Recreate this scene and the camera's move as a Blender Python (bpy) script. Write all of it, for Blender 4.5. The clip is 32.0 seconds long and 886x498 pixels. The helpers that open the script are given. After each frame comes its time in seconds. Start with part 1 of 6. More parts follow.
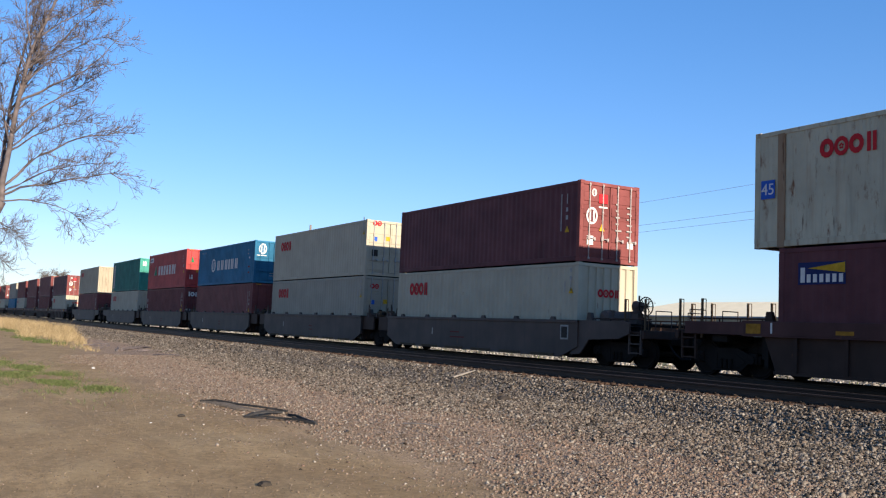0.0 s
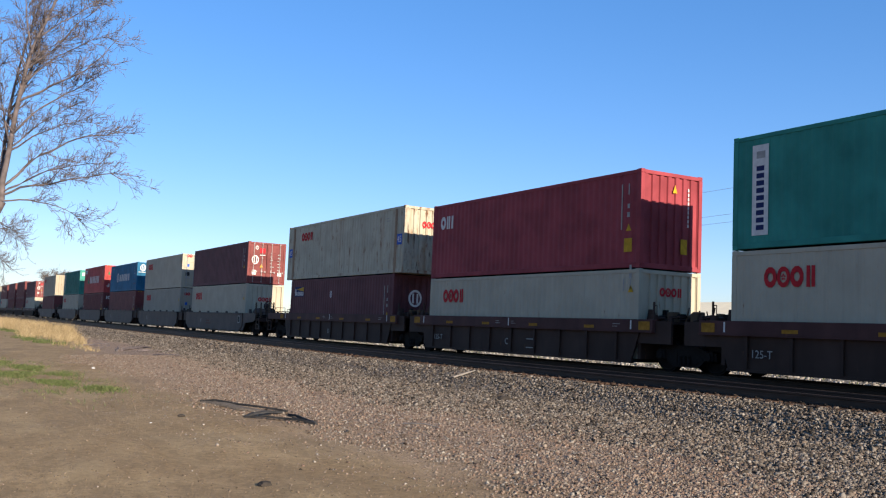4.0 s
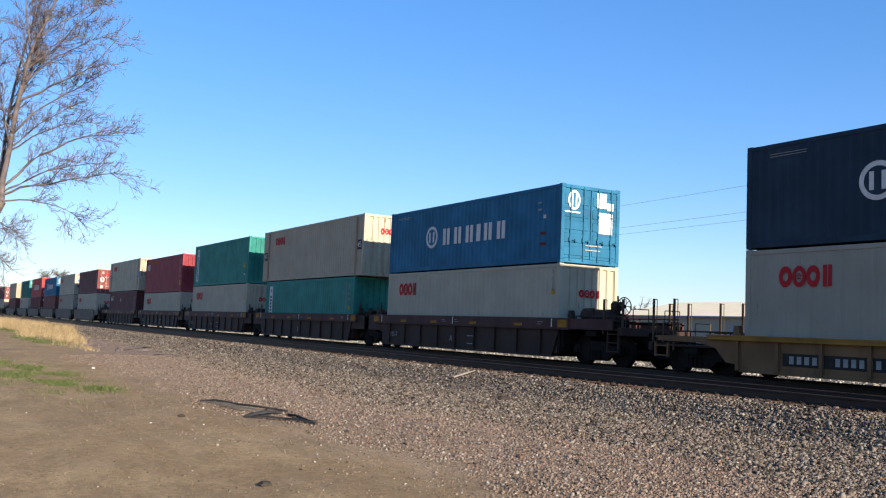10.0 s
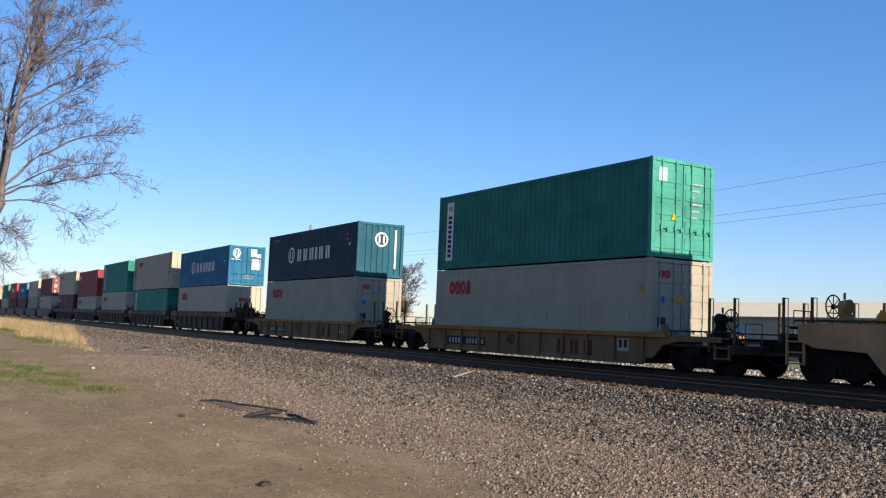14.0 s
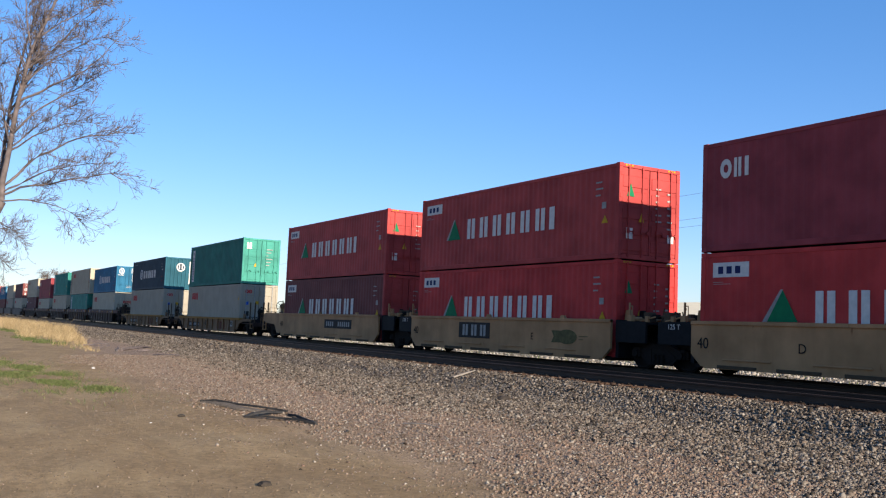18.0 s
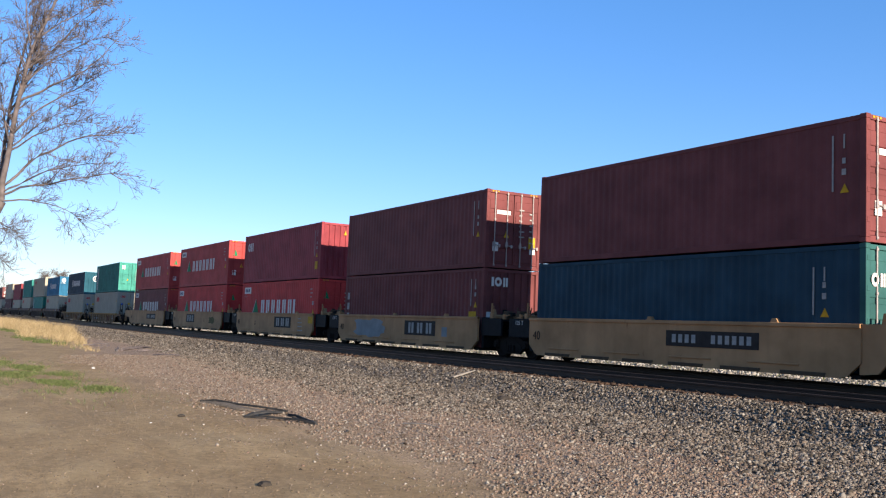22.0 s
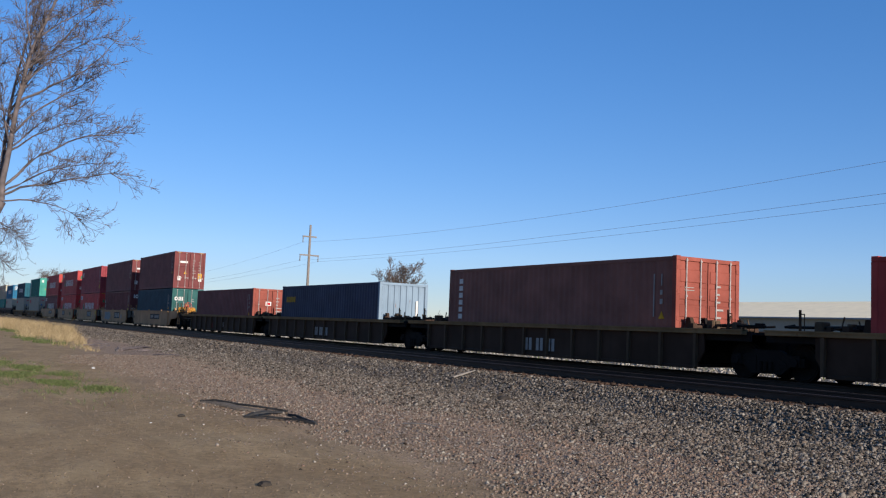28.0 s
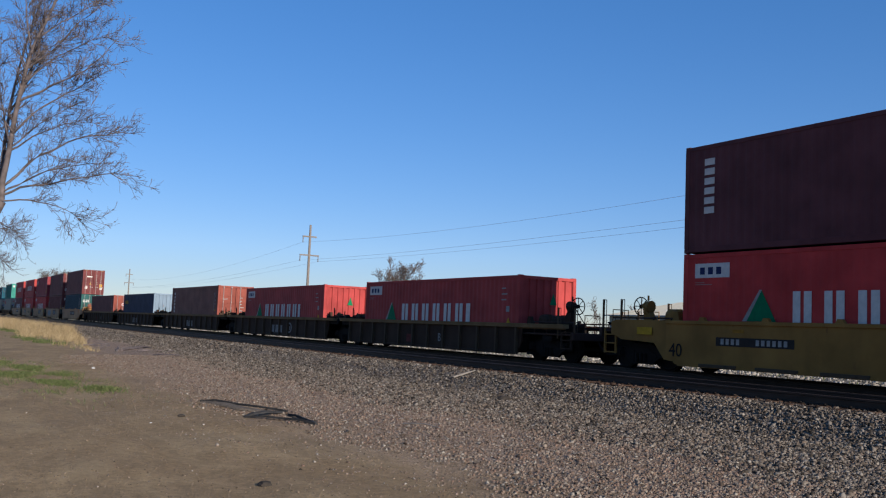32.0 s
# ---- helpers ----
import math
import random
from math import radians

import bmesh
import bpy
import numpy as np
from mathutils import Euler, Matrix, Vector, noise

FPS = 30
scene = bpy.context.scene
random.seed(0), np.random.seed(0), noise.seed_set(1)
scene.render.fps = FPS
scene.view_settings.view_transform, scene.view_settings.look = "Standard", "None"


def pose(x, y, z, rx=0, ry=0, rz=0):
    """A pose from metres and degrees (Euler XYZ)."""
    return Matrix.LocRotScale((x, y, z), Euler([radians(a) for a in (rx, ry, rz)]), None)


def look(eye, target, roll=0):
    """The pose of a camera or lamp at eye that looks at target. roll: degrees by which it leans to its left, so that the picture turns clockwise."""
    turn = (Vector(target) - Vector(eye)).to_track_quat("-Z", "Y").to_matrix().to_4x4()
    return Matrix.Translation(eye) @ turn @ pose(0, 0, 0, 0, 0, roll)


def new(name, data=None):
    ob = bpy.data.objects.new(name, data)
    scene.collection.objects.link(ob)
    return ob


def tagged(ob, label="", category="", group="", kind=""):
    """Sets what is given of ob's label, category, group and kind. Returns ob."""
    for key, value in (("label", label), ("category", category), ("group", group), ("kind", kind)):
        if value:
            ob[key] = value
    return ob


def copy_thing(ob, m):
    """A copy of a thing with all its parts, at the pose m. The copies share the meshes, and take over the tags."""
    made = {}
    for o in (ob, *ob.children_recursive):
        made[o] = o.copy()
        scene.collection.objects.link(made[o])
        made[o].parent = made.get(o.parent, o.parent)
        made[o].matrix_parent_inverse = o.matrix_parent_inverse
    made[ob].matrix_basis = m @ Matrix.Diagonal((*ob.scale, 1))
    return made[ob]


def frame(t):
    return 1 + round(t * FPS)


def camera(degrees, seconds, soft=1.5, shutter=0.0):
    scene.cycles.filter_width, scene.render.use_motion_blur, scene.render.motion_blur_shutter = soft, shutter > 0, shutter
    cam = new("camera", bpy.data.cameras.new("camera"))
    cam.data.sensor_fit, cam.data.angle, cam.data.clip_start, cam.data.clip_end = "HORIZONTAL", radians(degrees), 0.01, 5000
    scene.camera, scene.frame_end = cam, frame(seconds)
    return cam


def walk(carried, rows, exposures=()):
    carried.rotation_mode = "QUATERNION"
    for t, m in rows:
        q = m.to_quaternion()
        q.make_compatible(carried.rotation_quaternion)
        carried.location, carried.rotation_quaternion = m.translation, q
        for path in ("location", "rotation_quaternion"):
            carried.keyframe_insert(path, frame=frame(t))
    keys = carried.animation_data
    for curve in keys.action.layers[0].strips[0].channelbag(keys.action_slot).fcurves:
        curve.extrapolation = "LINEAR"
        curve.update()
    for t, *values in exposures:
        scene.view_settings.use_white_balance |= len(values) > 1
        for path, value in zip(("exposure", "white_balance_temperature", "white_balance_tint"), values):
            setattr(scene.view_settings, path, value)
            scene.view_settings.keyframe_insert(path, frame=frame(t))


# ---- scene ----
# World: z = 0 is the top of the rails, x runs along the tracks, y away from the camera.
EYE_Z = 0.92
YT, YN = 19.434, 15.5          # centre lines of the train's track and of the empty near track
GROUND = -0.65

cam = camera(50.84, 32.0, soft=1.2)
CAM = Matrix.Translation((0, 0, EYE_Z)) @ Euler((radians(94.885), 0, radians(60.06))).to_matrix().to_4x4() @ pose(0, 0, 0, 0, 0, 2.42)
walk(cam, [(0.0, CAM), (32.0, CAM)], exposures=[(0.0, 1.1, 6500, 10.0), (3.0, 1.05, 6500, 10.0), (7.0, 1.2, 6500, 10.0), (10.0, 1.2, 6500, 10.0), (12.0, 0.97, 6500, 10.0), (13.0, 0.88, 6500, 10.0), (14.0, 0.96, 6500, 10.0), (17.0, 1.08, 6500, 10.0), (21.0, 1.2, 6500, 10.0), (22.0, 1.24, 6500, 10.0), (23.0, 1.13, 6500, 10.0), (24.0, 0.87, 6350, 10.0), (25.0, 0.72, 6200, 10.0), (28.0, 0.56, 6000, 10.0), (30.0, 0.48, 6000, 10.0), (32.0, 0.45, 6000, 10.0)])

# ---- light ----
SUN_EL, SUN_AZ = radians(19.0), radians(6.0)     # azimuth from +x towards +y
world = bpy.data.worlds.new("sky")
scene.world = world
world.use_nodes = True
wn = world.node_tree.nodes
sky = wn.new("ShaderNodeTexSky")
sky.sky_type, sky.sun_disc = "NISHITA", False
sky.sun_elevation, sky.sun_rotation = SUN_EL, radians(90) - SUN_AZ
sky.altitude, sky.air_density, sky.dust_density, sky.ozone_density = 200, 1.0, 0.0, 2.0
wn["Background"].inputs["Strength"].default_value = 0.110
tint = wn.new("ShaderNodeMix")
tint.data_type, tint.blend_type = "RGBA", "MULTIPLY"
tint.inputs[0].default_value, tint.inputs[7].default_value = 1.0, (0.93, 0.98, 1.27, 1)
deep = wn.new("ShaderNodeHueSaturation")
deep.inputs["Saturation"].default_value = 1.55
even = wn.new("ShaderNodeGamma")
even.inputs["Gamma"].default_value = 0.72
world.node_tree.links.new(sky.outputs["Color"], even.inputs["Color"])
world.node_tree.links.new(even.outputs["Color"], deep.inputs["Color"])
world.node_tree.links.new(deep.outputs["Color"], tint.inputs[6])
haze = wn.new("ShaderNodeMix")
haze.data_type, haze.blend_type = "RGBA", "COLOR"
haze.inputs[0].default_value, haze.inputs[7].default_value = 0.19, (0.156, 0.376, 0.83, 1)
world.node_tree.links.new(tint.outputs[2], haze.inputs[6])
world.node_tree.links.new(haze.outputs[2], wn["Background"].inputs["Color"])
sun = new("sun", bpy.data.lights.new("sun", "SUN"))
sun.data.energy, sun.data.angle, sun.data.color = 4.8, radians(0.53), (1.0, 0.915, 0.79)
sun_dir = Vector((math.cos(SUN_EL) * math.cos(SUN_AZ), math.cos(SUN_EL) * math.sin(SUN_AZ), math.sin(SUN_EL)))
sun.matrix_world = look(sun_dir * 60, (0, 0, 0))


# ---- materials ----
def nodes_of(name):
    m = bpy.data.materials.new(name)
    m.use_nodes = True
    nt = m.node_tree
    return m, nt, nt.nodes["Principled BSDF"]


def noise_node(nt, vec, scale, detail=4.0, rough=0.55):
    n = nt.nodes.new("ShaderNodeTexNoise")
    n.inputs["Scale"].default_value, n.inputs["Detail"].default_value, n.inputs["Roughness"].default_value = scale, detail, rough
    nt.links.new(vec, n.inputs["Vector"])
    return n.outputs["Fac"]


def ramp(nt, fac, stops):
    r = nt.nodes.new("ShaderNodeValToRGB")
    el = r.color_ramp.elements
    while len(el) < len(stops):
        el.new(0.5)
    for e, (p, c) in zip(el, stops):
        e.position, e.color = p, (*c, 1) if len(c) == 3 else c
    nt.links.new(fac, r.inputs["Fac"])
    return r.outputs["Color"]


def mix(nt, fac, a, b, mode="MIX"):
    m = nt.nodes.new("ShaderNodeMix")
    m.data_type, m.blend_type = "RGBA", mode
    for sock, v in ((m.inputs[0], fac), (m.inputs[6], a), (m.inputs[7], b)):
        if hasattr(v, "links"):
            nt.links.new(v, sock)
        else:
            sock.default_value = v if isinstance(v, (int, float)) else (*v, 1)
    return m.outputs[2]


def coords(nt, scale=(1, 1, 1), kind="Object"):
    tc = nt.nodes.new("ShaderNodeTexCoord")
    mp = nt.nodes.new("ShaderNodeMapping")
    mp.inputs["Scale"].default_value = scale
    nt.links.new(tc.outputs[kind], mp.inputs["Vector"])
    return mp.outputs["Vector"]


def bump(nt, bsdf, height, strength=0.3, dist=0.01):
    b = nt.nodes.new("ShaderNodeBump")
    b.inputs["Strength"].default_value, b.inputs["Distance"].default_value = strength, dist
    nt.links.new(height, b.inputs["Height"])
    nt.links.new(b.outputs["Normal"], bsdf.inputs["Normal"])


def paint(name, col, rough=0.65, wear=0.25, rust=0.0, metal=0.0, fade=0.18, sheen=0.12):
    """Weathered paint on steel: cloudy fading, streaks that run down, and spots of rust."""
    m, nt, b = nodes_of(name)
    v = coords(nt)
    dark = tuple(c * (1 - fade * 1.6) for c in col)
    pale = tuple(min(1, c * (1 + fade) + 0.002) for c in col)
    c = mix(nt, ramp(nt, noise_node(nt, v, 0.9), [(0.3, (0, 0, 0)), (0.7, (1, 1, 1))]), dark, pale)
    run = noise_node(nt, coords(nt, (5, 5, 0.35)), 1.0, 5.0)
    grime = tuple(x * 0.55 + 0.004 for x in col)
    c = mix(nt, ramp(nt, run, [(0.52, (0, 0, 0)), (0.78, (wear,) * 3)]), c, grime)
    if rust:
        spots = noise_node(nt, coords(nt, (2.4, 2.4, 0.7)), 1.7, 8.0, 0.7)
        c = mix(nt, ramp(nt, spots, [(0.66 - 0.12 * rust, (0, 0, 0)), (0.74 - 0.06 * rust, (1, 1, 1))]), c, (0.16, 0.062, 0.025))
    if rust > 0.5:
        tears = noise_node(nt, coords(nt, (7.5, 7.5, 0.9)), 1.0, 3.0, 0.5)
        c = mix(nt, ramp(nt, tears, [(0.72 - 0.12 * (rust - 0.5), (0, 0, 0)), (0.76 - 0.11 * (rust - 0.5), (0.92, 0.92, 0.92))]), c, (0.075, 0.030, 0.014))
        veil = noise_node(nt, coords(nt, (3.0, 3.0, 0.25)), 1.0, 4.0, 0.6)
        c = mix(nt, ramp(nt, veil, [(0.58 - 0.1 * (rust - 0.5), (0, 0, 0)), (0.80 - 0.1 * (rust - 0.5), (0.55, 0.55, 0.55))]), c, (0.25, 0.115, 0.045))
    nt.links.new(c, b.inputs["Base Color"])
    b.inputs["Roughness"].default_value, b.inputs["Metallic"].default_value = rough, metal
    b.inputs["Specular IOR Level"].default_value = sheen
    bump(nt, b, noise_node(nt, v, 14.0, 3.0), 0.12, 0.01)
    return m


def plain(name, col, rough=0.6, metal=0.0, var=0.2, scale=6.0):
    m, nt, b = nodes_of(name)
    f = noise_node(nt, coords(nt), scale, 5.0)
    c = mix(nt, ramp(nt, f, [(0.3, (0, 0, 0)), (0.7, (1, 1, 1))]), tuple(x * (1 - var) for x in col), tuple(min(1, x * (1 + var)) for x in col))
    nt.links.new(c, b.inputs["Base Color"])
    b.inputs["Roughness"].default_value, b.inputs["Metallic"].default_value = rough, metal
    b.inputs["Specular IOR Level"].default_value = 0.06
    return m


def stones(name, stops):
    """Broken stone: each piece has its own colour."""
    m, nt, b = nodes_of(name)
    g = nt.nodes.new("ShaderNodeNewGeometry")
    c = ramp(nt, g.outputs["Random Per Island"], stops)
    f = noise_node(nt, coords(nt), 30.0, 3.0)
    c = mix(nt, 0.45, c, ramp(nt, f, [(0.3, (0.35, 0.35, 0.35)), (0.7, (1, 1, 1))]), "MULTIPLY")
    nt.links.new(c, b.inputs["Base Color"])
    b.inputs["Roughness"].default_value = 0.9
    b.inputs["Specular IOR Level"].default_value = 0.12
    return m


# some end paints are a side's colour with the sunlight put in
PAINTS = {
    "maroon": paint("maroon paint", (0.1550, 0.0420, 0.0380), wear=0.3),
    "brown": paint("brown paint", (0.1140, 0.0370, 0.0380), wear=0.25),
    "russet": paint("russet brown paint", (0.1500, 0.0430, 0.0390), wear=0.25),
    "red_brown": paint("sunlit red-brown paint", (0.1900, 0.0520, 0.0450), wear=0.3),
    "oxide": paint("sunlit oxide brown paint", (0.2500, 0.0640, 0.0420), wear=0.3),
    "red": paint("red paint", (0.3800, 0.0520, 0.0450), wear=0.2),
    "crimson": paint("crimson paint", (0.2600, 0.0420, 0.0470), wear=0.2),
    "scarlet": paint("scarlet paint", (0.4700, 0.0430, 0.0380), wear=0.2),
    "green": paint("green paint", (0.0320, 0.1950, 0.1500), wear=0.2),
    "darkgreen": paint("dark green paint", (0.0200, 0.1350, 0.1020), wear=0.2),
    "teal": paint("teal paint", (0.0170, 0.0440, 0.0620), wear=0.2),
    "blue": paint("blue paint", (0.0220, 0.1220, 0.2050), wear=0.2),
    "navy": paint("navy paint", (0.0200, 0.0360, 0.0520), wear=0.2),
    "deepblue": paint("deep blue paint", (0.0420, 0.0450, 0.0720), wear=0.3),
    "sunnavy": paint("sunlit navy paint", (0.0180, 0.0850, 0.1120), wear=0.25),
    "rib": paint("worn brown rib paint", (0.0950, 0.0600, 0.0360), wear=0.6, rust=0.2, sheen=0.04),
    "dusktan": paint("dusty tan car paint", (0.1950, 0.1010, 0.0460), wear=0.6, rust=0.2),
    "duskyellow": paint("worn yellow sill paint", (0.3000, 0.1500, 0.0300), wear=0.6, rust=0.3),
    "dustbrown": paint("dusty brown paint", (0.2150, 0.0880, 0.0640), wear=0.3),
    "sunteal": paint("sunlit teal paint", (0.0290, 0.0900, 0.0790), wear=0.3),
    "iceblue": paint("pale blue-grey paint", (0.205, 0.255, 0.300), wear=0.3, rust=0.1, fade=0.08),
    "white": paint("off-white paint", (0.4050, 0.3400, 0.2430), wear=0.3, rust=0.12, fade=0.07),
    "grey": paint("pale grey paint", (0.3150, 0.2680, 0.2000), wear=0.35, rust=0.15, fade=0.08),
    "cream": paint("cream paint", (0.3700, 0.2980, 0.2030), wear=0.35, rust=0.25, fade=0.08),
    "rusty": paint("rust-streaked cream paint", (0.4300, 0.3700, 0.2600), wear=0.7, rust=0.8, fade=0.1),
    "rustend": paint("heavily rusted cream paint", (0.4000, 0.3500, 0.2500), wear=0.6, rust=1.25, fade=0.1),
    "rustpost": paint("rust-stained post paint", (0.2700, 0.1750, 0.1050), wear=0.7, rust=0.9, fade=0.1),
    "sungreen": paint("sunlit green paint", (0.0550, 0.2500, 0.1850), wear=0.2),
    "tan": paint("tan paint", (0.3950, 0.2030, 0.0900), wear=0.35, rust=0.1),
    "yellow": paint("yellow paint", (0.2700, 0.1320, 0.0300), wear=0.3, rust=0.1),
    "sill": paint("dark maroon car paint", (0.0780, 0.0310, 0.0260), wear=0.5, rust=0.1),
    "umber": paint("dark umber car paint", (0.0500, 0.0260, 0.0185), wear=0.5, rust=0.15, sheen=0.12),
    "slate": paint("dusty umber car paint", (0.0760, 0.0470, 0.0360), wear=0.6, rust=0.15, sheen=0.28),
    "olive": paint("weathered olive car paint", (0.0560, 0.0320, 0.0210), wear=0.5, rust=0.15, sheen=0.04),
    "olivetop": paint("worn ochre sill paint", (0.2250, 0.1380, 0.0640), wear=0.5, rust=0.3, sheen=0.04),
}
IRON = plain("sooty cast iron", (0.017, 0.013, 0.011), 0.75, 0.1)
BLACK = plain("black paint", (0.012, 0.012, 0.013), 0.6)
WHITE = plain("white marking", (0.60, 0.54, 0.48), 0.6, var=0.12)
GREYMARK = plain("grey marking", (0.30, 0.27, 0.24), 0.6, var=0.2)
REDMARK = plain("red marking", (0.42, 0.02, 0.025), 0.6, var=0.12)
NAVYMARK = plain("navy marking", (0.02, 0.026, 0.085), 0.6, var=0.12)
BLUEMARK = plain("blue marking", (0.03, 0.09, 0.36), 0.6, var=0.12)
GREENMARK = plain("green marking", (0.01, 0.15, 0.06), 0.6, var=0.12)
YELLOWMARK = plain("yellow marking", (0.46, 0.25, 0.020), 0.6, var=0.25)
WORNYELLOW = plain("worn yellow marking", (0.30, 0.135, 0.02), 0.7, var=0.4)
FISHMARK = plain("faded green-grey spray paint", (0.115, 0.092, 0.040), 0.7, var=0.3)
BUFF = plain("pale blue overpaint", (0.22, 0.22, 0.21), 0.7, var=0.15, scale=2.0)
DARKMARK = plain("dark slate marking", (0.036, 0.028, 0.024), 0.6, var=0.2)
MAROONMARK = plain("faded maroon marking", (0.12, 0.03, 0.025), 0.7, var=0.3)
TANK = plain("amber tank paint", (0.42, 0.19, 0.03), 0.6, var=0.25)
REDWHEEL = plain("red hand wheel paint", (0.30, 0.03, 0.025), 0.5)
FARBARK = plain("grey bark", (0.12, 0.09, 0.075), 0.9, var=0.3)


# ---- mesh helpers ----
MESHES = {}


def box(bm, x0, x1, y0, y1, z0, z1, bevel=0.0):
    r = bmesh.ops.create_cube(bm, size=1.0, matrix=Matrix.LocRotScale(((x0 + x1) / 2, (y0 + y1) / 2, (z0 + z1) / 2), None, (abs(x1 - x0), abs(y1 - y0), abs(z1 - z0))))
    if bevel:
        bmesh.ops.bevel(bm, geom=list({e for v in r["verts"] for e in v.link_edges}), offset=bevel, segments=1, affect="EDGES")


def rod(bm, a, b, r0, r1=None, n=8):
    a, b = Vector(a), Vector(b)
    d = b - a
    m = Matrix.Translation((a + b) / 2) @ d.to_track_quat("Z", "Y").to_matrix().to_4x4()
    bmesh.ops.create_cone(bm, cap_ends=True, segments=n, radius1=r0, radius2=r0 if r1 is None else r1, depth=d.length, matrix=m)


def prism(bm, pts, y0, y1):
    """A solid with the outline pts in x and z, between y0 and y1."""
    a = [bm.verts.new((x, y0, z)) for x, z in pts]
    b = [bm.verts.new((x, y1, z)) for x, z in pts]
    n = len(pts)
    fs = [bm.faces.new(a), bm.faces.new(b[::-1])] + [bm.faces.new((a[i], b[i], b[(i + 1) % n], a[(i + 1) % n])) for i in range(n)]
    bmesh.ops.recalc_face_normals(bm, faces=fs)


def torus(bm, c, R, r, axis="X", n=20, k=6):
    rows = []
    for i in range(n):
        t = 2 * math.pi * i / n
        ring = []
        for j in range(k):
            p = 2 * math.pi * j / k
            u, v, w = (R + r * math.cos(p)) * math.cos(t), (R + r * math.cos(p)) * math.sin(t), r * math.sin(p)
            q = {"X": (w, u, v), "Y": (u, w, v), "Z": (u, v, w)}[axis]
            ring.append(bm.verts.new(Vector(c) + Vector(q)))
        rows.append(ring)
    for i in range(n):
        for j in range(k):
            bm.faces.new((rows[i][j], rows[(i + 1) % n][j], rows[(i + 1) % n][(j + 1) % k], rows[i][(j + 1) % k]))


def mesh_of(key, build):
    """The mesh named by key, built once."""
    if key not in MESHES:
        bm = bmesh.new()
        build(bm)
        me = bpy.data.meshes.new(str(key[0]))
        bm.to_mesh(me)
        bm.free()
        me.materials.append(None)
        MESHES[key] = me
    return MESHES[key]


def put(name, key, build, material, parent, at=(0, 0, 0), label="", turn=None):
    """A part on a shared mesh, with a material of its own, under its thing."""
    ob = new(name, mesh_of(key, build))
    ob.material_slots[0].link = "OBJECT"
    ob.material_slots[0].material = material
    if parent is not None:
        ob.parent = parent
    ob.location = at
    if turn:
        ob.rotation_euler = turn
    if label:
        ob["label"] = label
    return ob


def part(name, bm, material, parent, label="", at=(0, 0, 0)):
    me = bpy.data.meshes.new(name)
    bm.to_mesh(me)
    bm.free()
    me.materials.append(material)
    ob = new(name, me)
    if parent is not None:
        ob.parent = parent
    ob.location = at
    if label:
        ob["label"] = label
    return ob


def block(name, dims, material, parent, at, label="", bevel=0.0):
    """A part that is a small block with its centre at at."""
    w, d, h = (round(v, 3) for v in dims)
    return put(name, (name, w, d, h, bevel), lambda bm: box(bm, -w / 2, w / 2, -d / 2, d / 2, -h / 2, h / 2, bevel), material, parent, at, label)


def thing(name, label, category, group="", kind=""):
    return tagged(new(name), label, category, group, kind)


def lettered(name, words, size, material, parent, at, turn, sx=1.0):
    """Words or numbers in the built-in font, as a thin mesh."""
    key = ("lettering", words, round(size, 3), round(sx, 2))
    if key not in MESHES:
        cu = bpy.data.curves.new("lettering", "FONT")
        cu.body, cu.size, cu.extrude, cu.align_x, cu.align_y, cu.resolution_u = words, size, 0.002, "CENTER", "CENTER", 3
        tmp = bpy.data.objects.new("lettering", cu)
        me = bpy.data.meshes.new_from_object(tmp)
        for v in me.vertices:
            v.co.x *= sx
        bpy.data.objects.remove(tmp)
        me.materials.clear()
        me.materials.append(None)
        MESHES[key] = me
    return put(name, key, None, material, parent, at, "", turn)


# ---- the train's way ----
def travel(t):
    """How far the train has still to go before its place at 16 s, in metres along x."""
    u = (t - 16) / 16
    return -0.334 - 9.20833 * (t - 16) - 11.66945 * u * u - 1.28019 * u ** 3 + 0.10695 * u ** 4


RIDERS = []      # things that ride along: object, x at 16 s, height
WHEELS = []      # wheelsets: object, place on its car


# ---- the ground ----
_wave_rng = np.random.default_rng(5)
WAVES = [(*_wave_rng.normal(0, 1.0 / s, 2), _wave_rng.uniform(0, 6.28), a) for s, a in ((1.7, 0.007), (0.6, 0.004)) for _ in range(10)]


def ground_height(x, y):
    """Flat dirt, a low ballast bank under the two tracks, flat again behind; slight waves and two ruts in the near dirt."""
    near = np.clip((y - 12.6) / 1.5, 0, 1)
    far = np.clip((22.6 - y) / 1.5, 0, 1)
    bank = np.minimum(near, far)
    z = GROUND + (0.43) * bank * bank * (3 - 2 * bank)
    here = (x > -75) & (x < 12) & (y > -4) & (y < 13.5)
    w = 0.0
    for kx, ky, ph, a in WAVES:
        w = w + a * np.sin(kx * x + ky * y + ph)
    for yc in (1.6, 3.2):
        w = w - 0.03 * np.exp(-((y - yc - 0.3 * np.sin(x * 0.15)) / 0.28) ** 2)
    return z + here * w


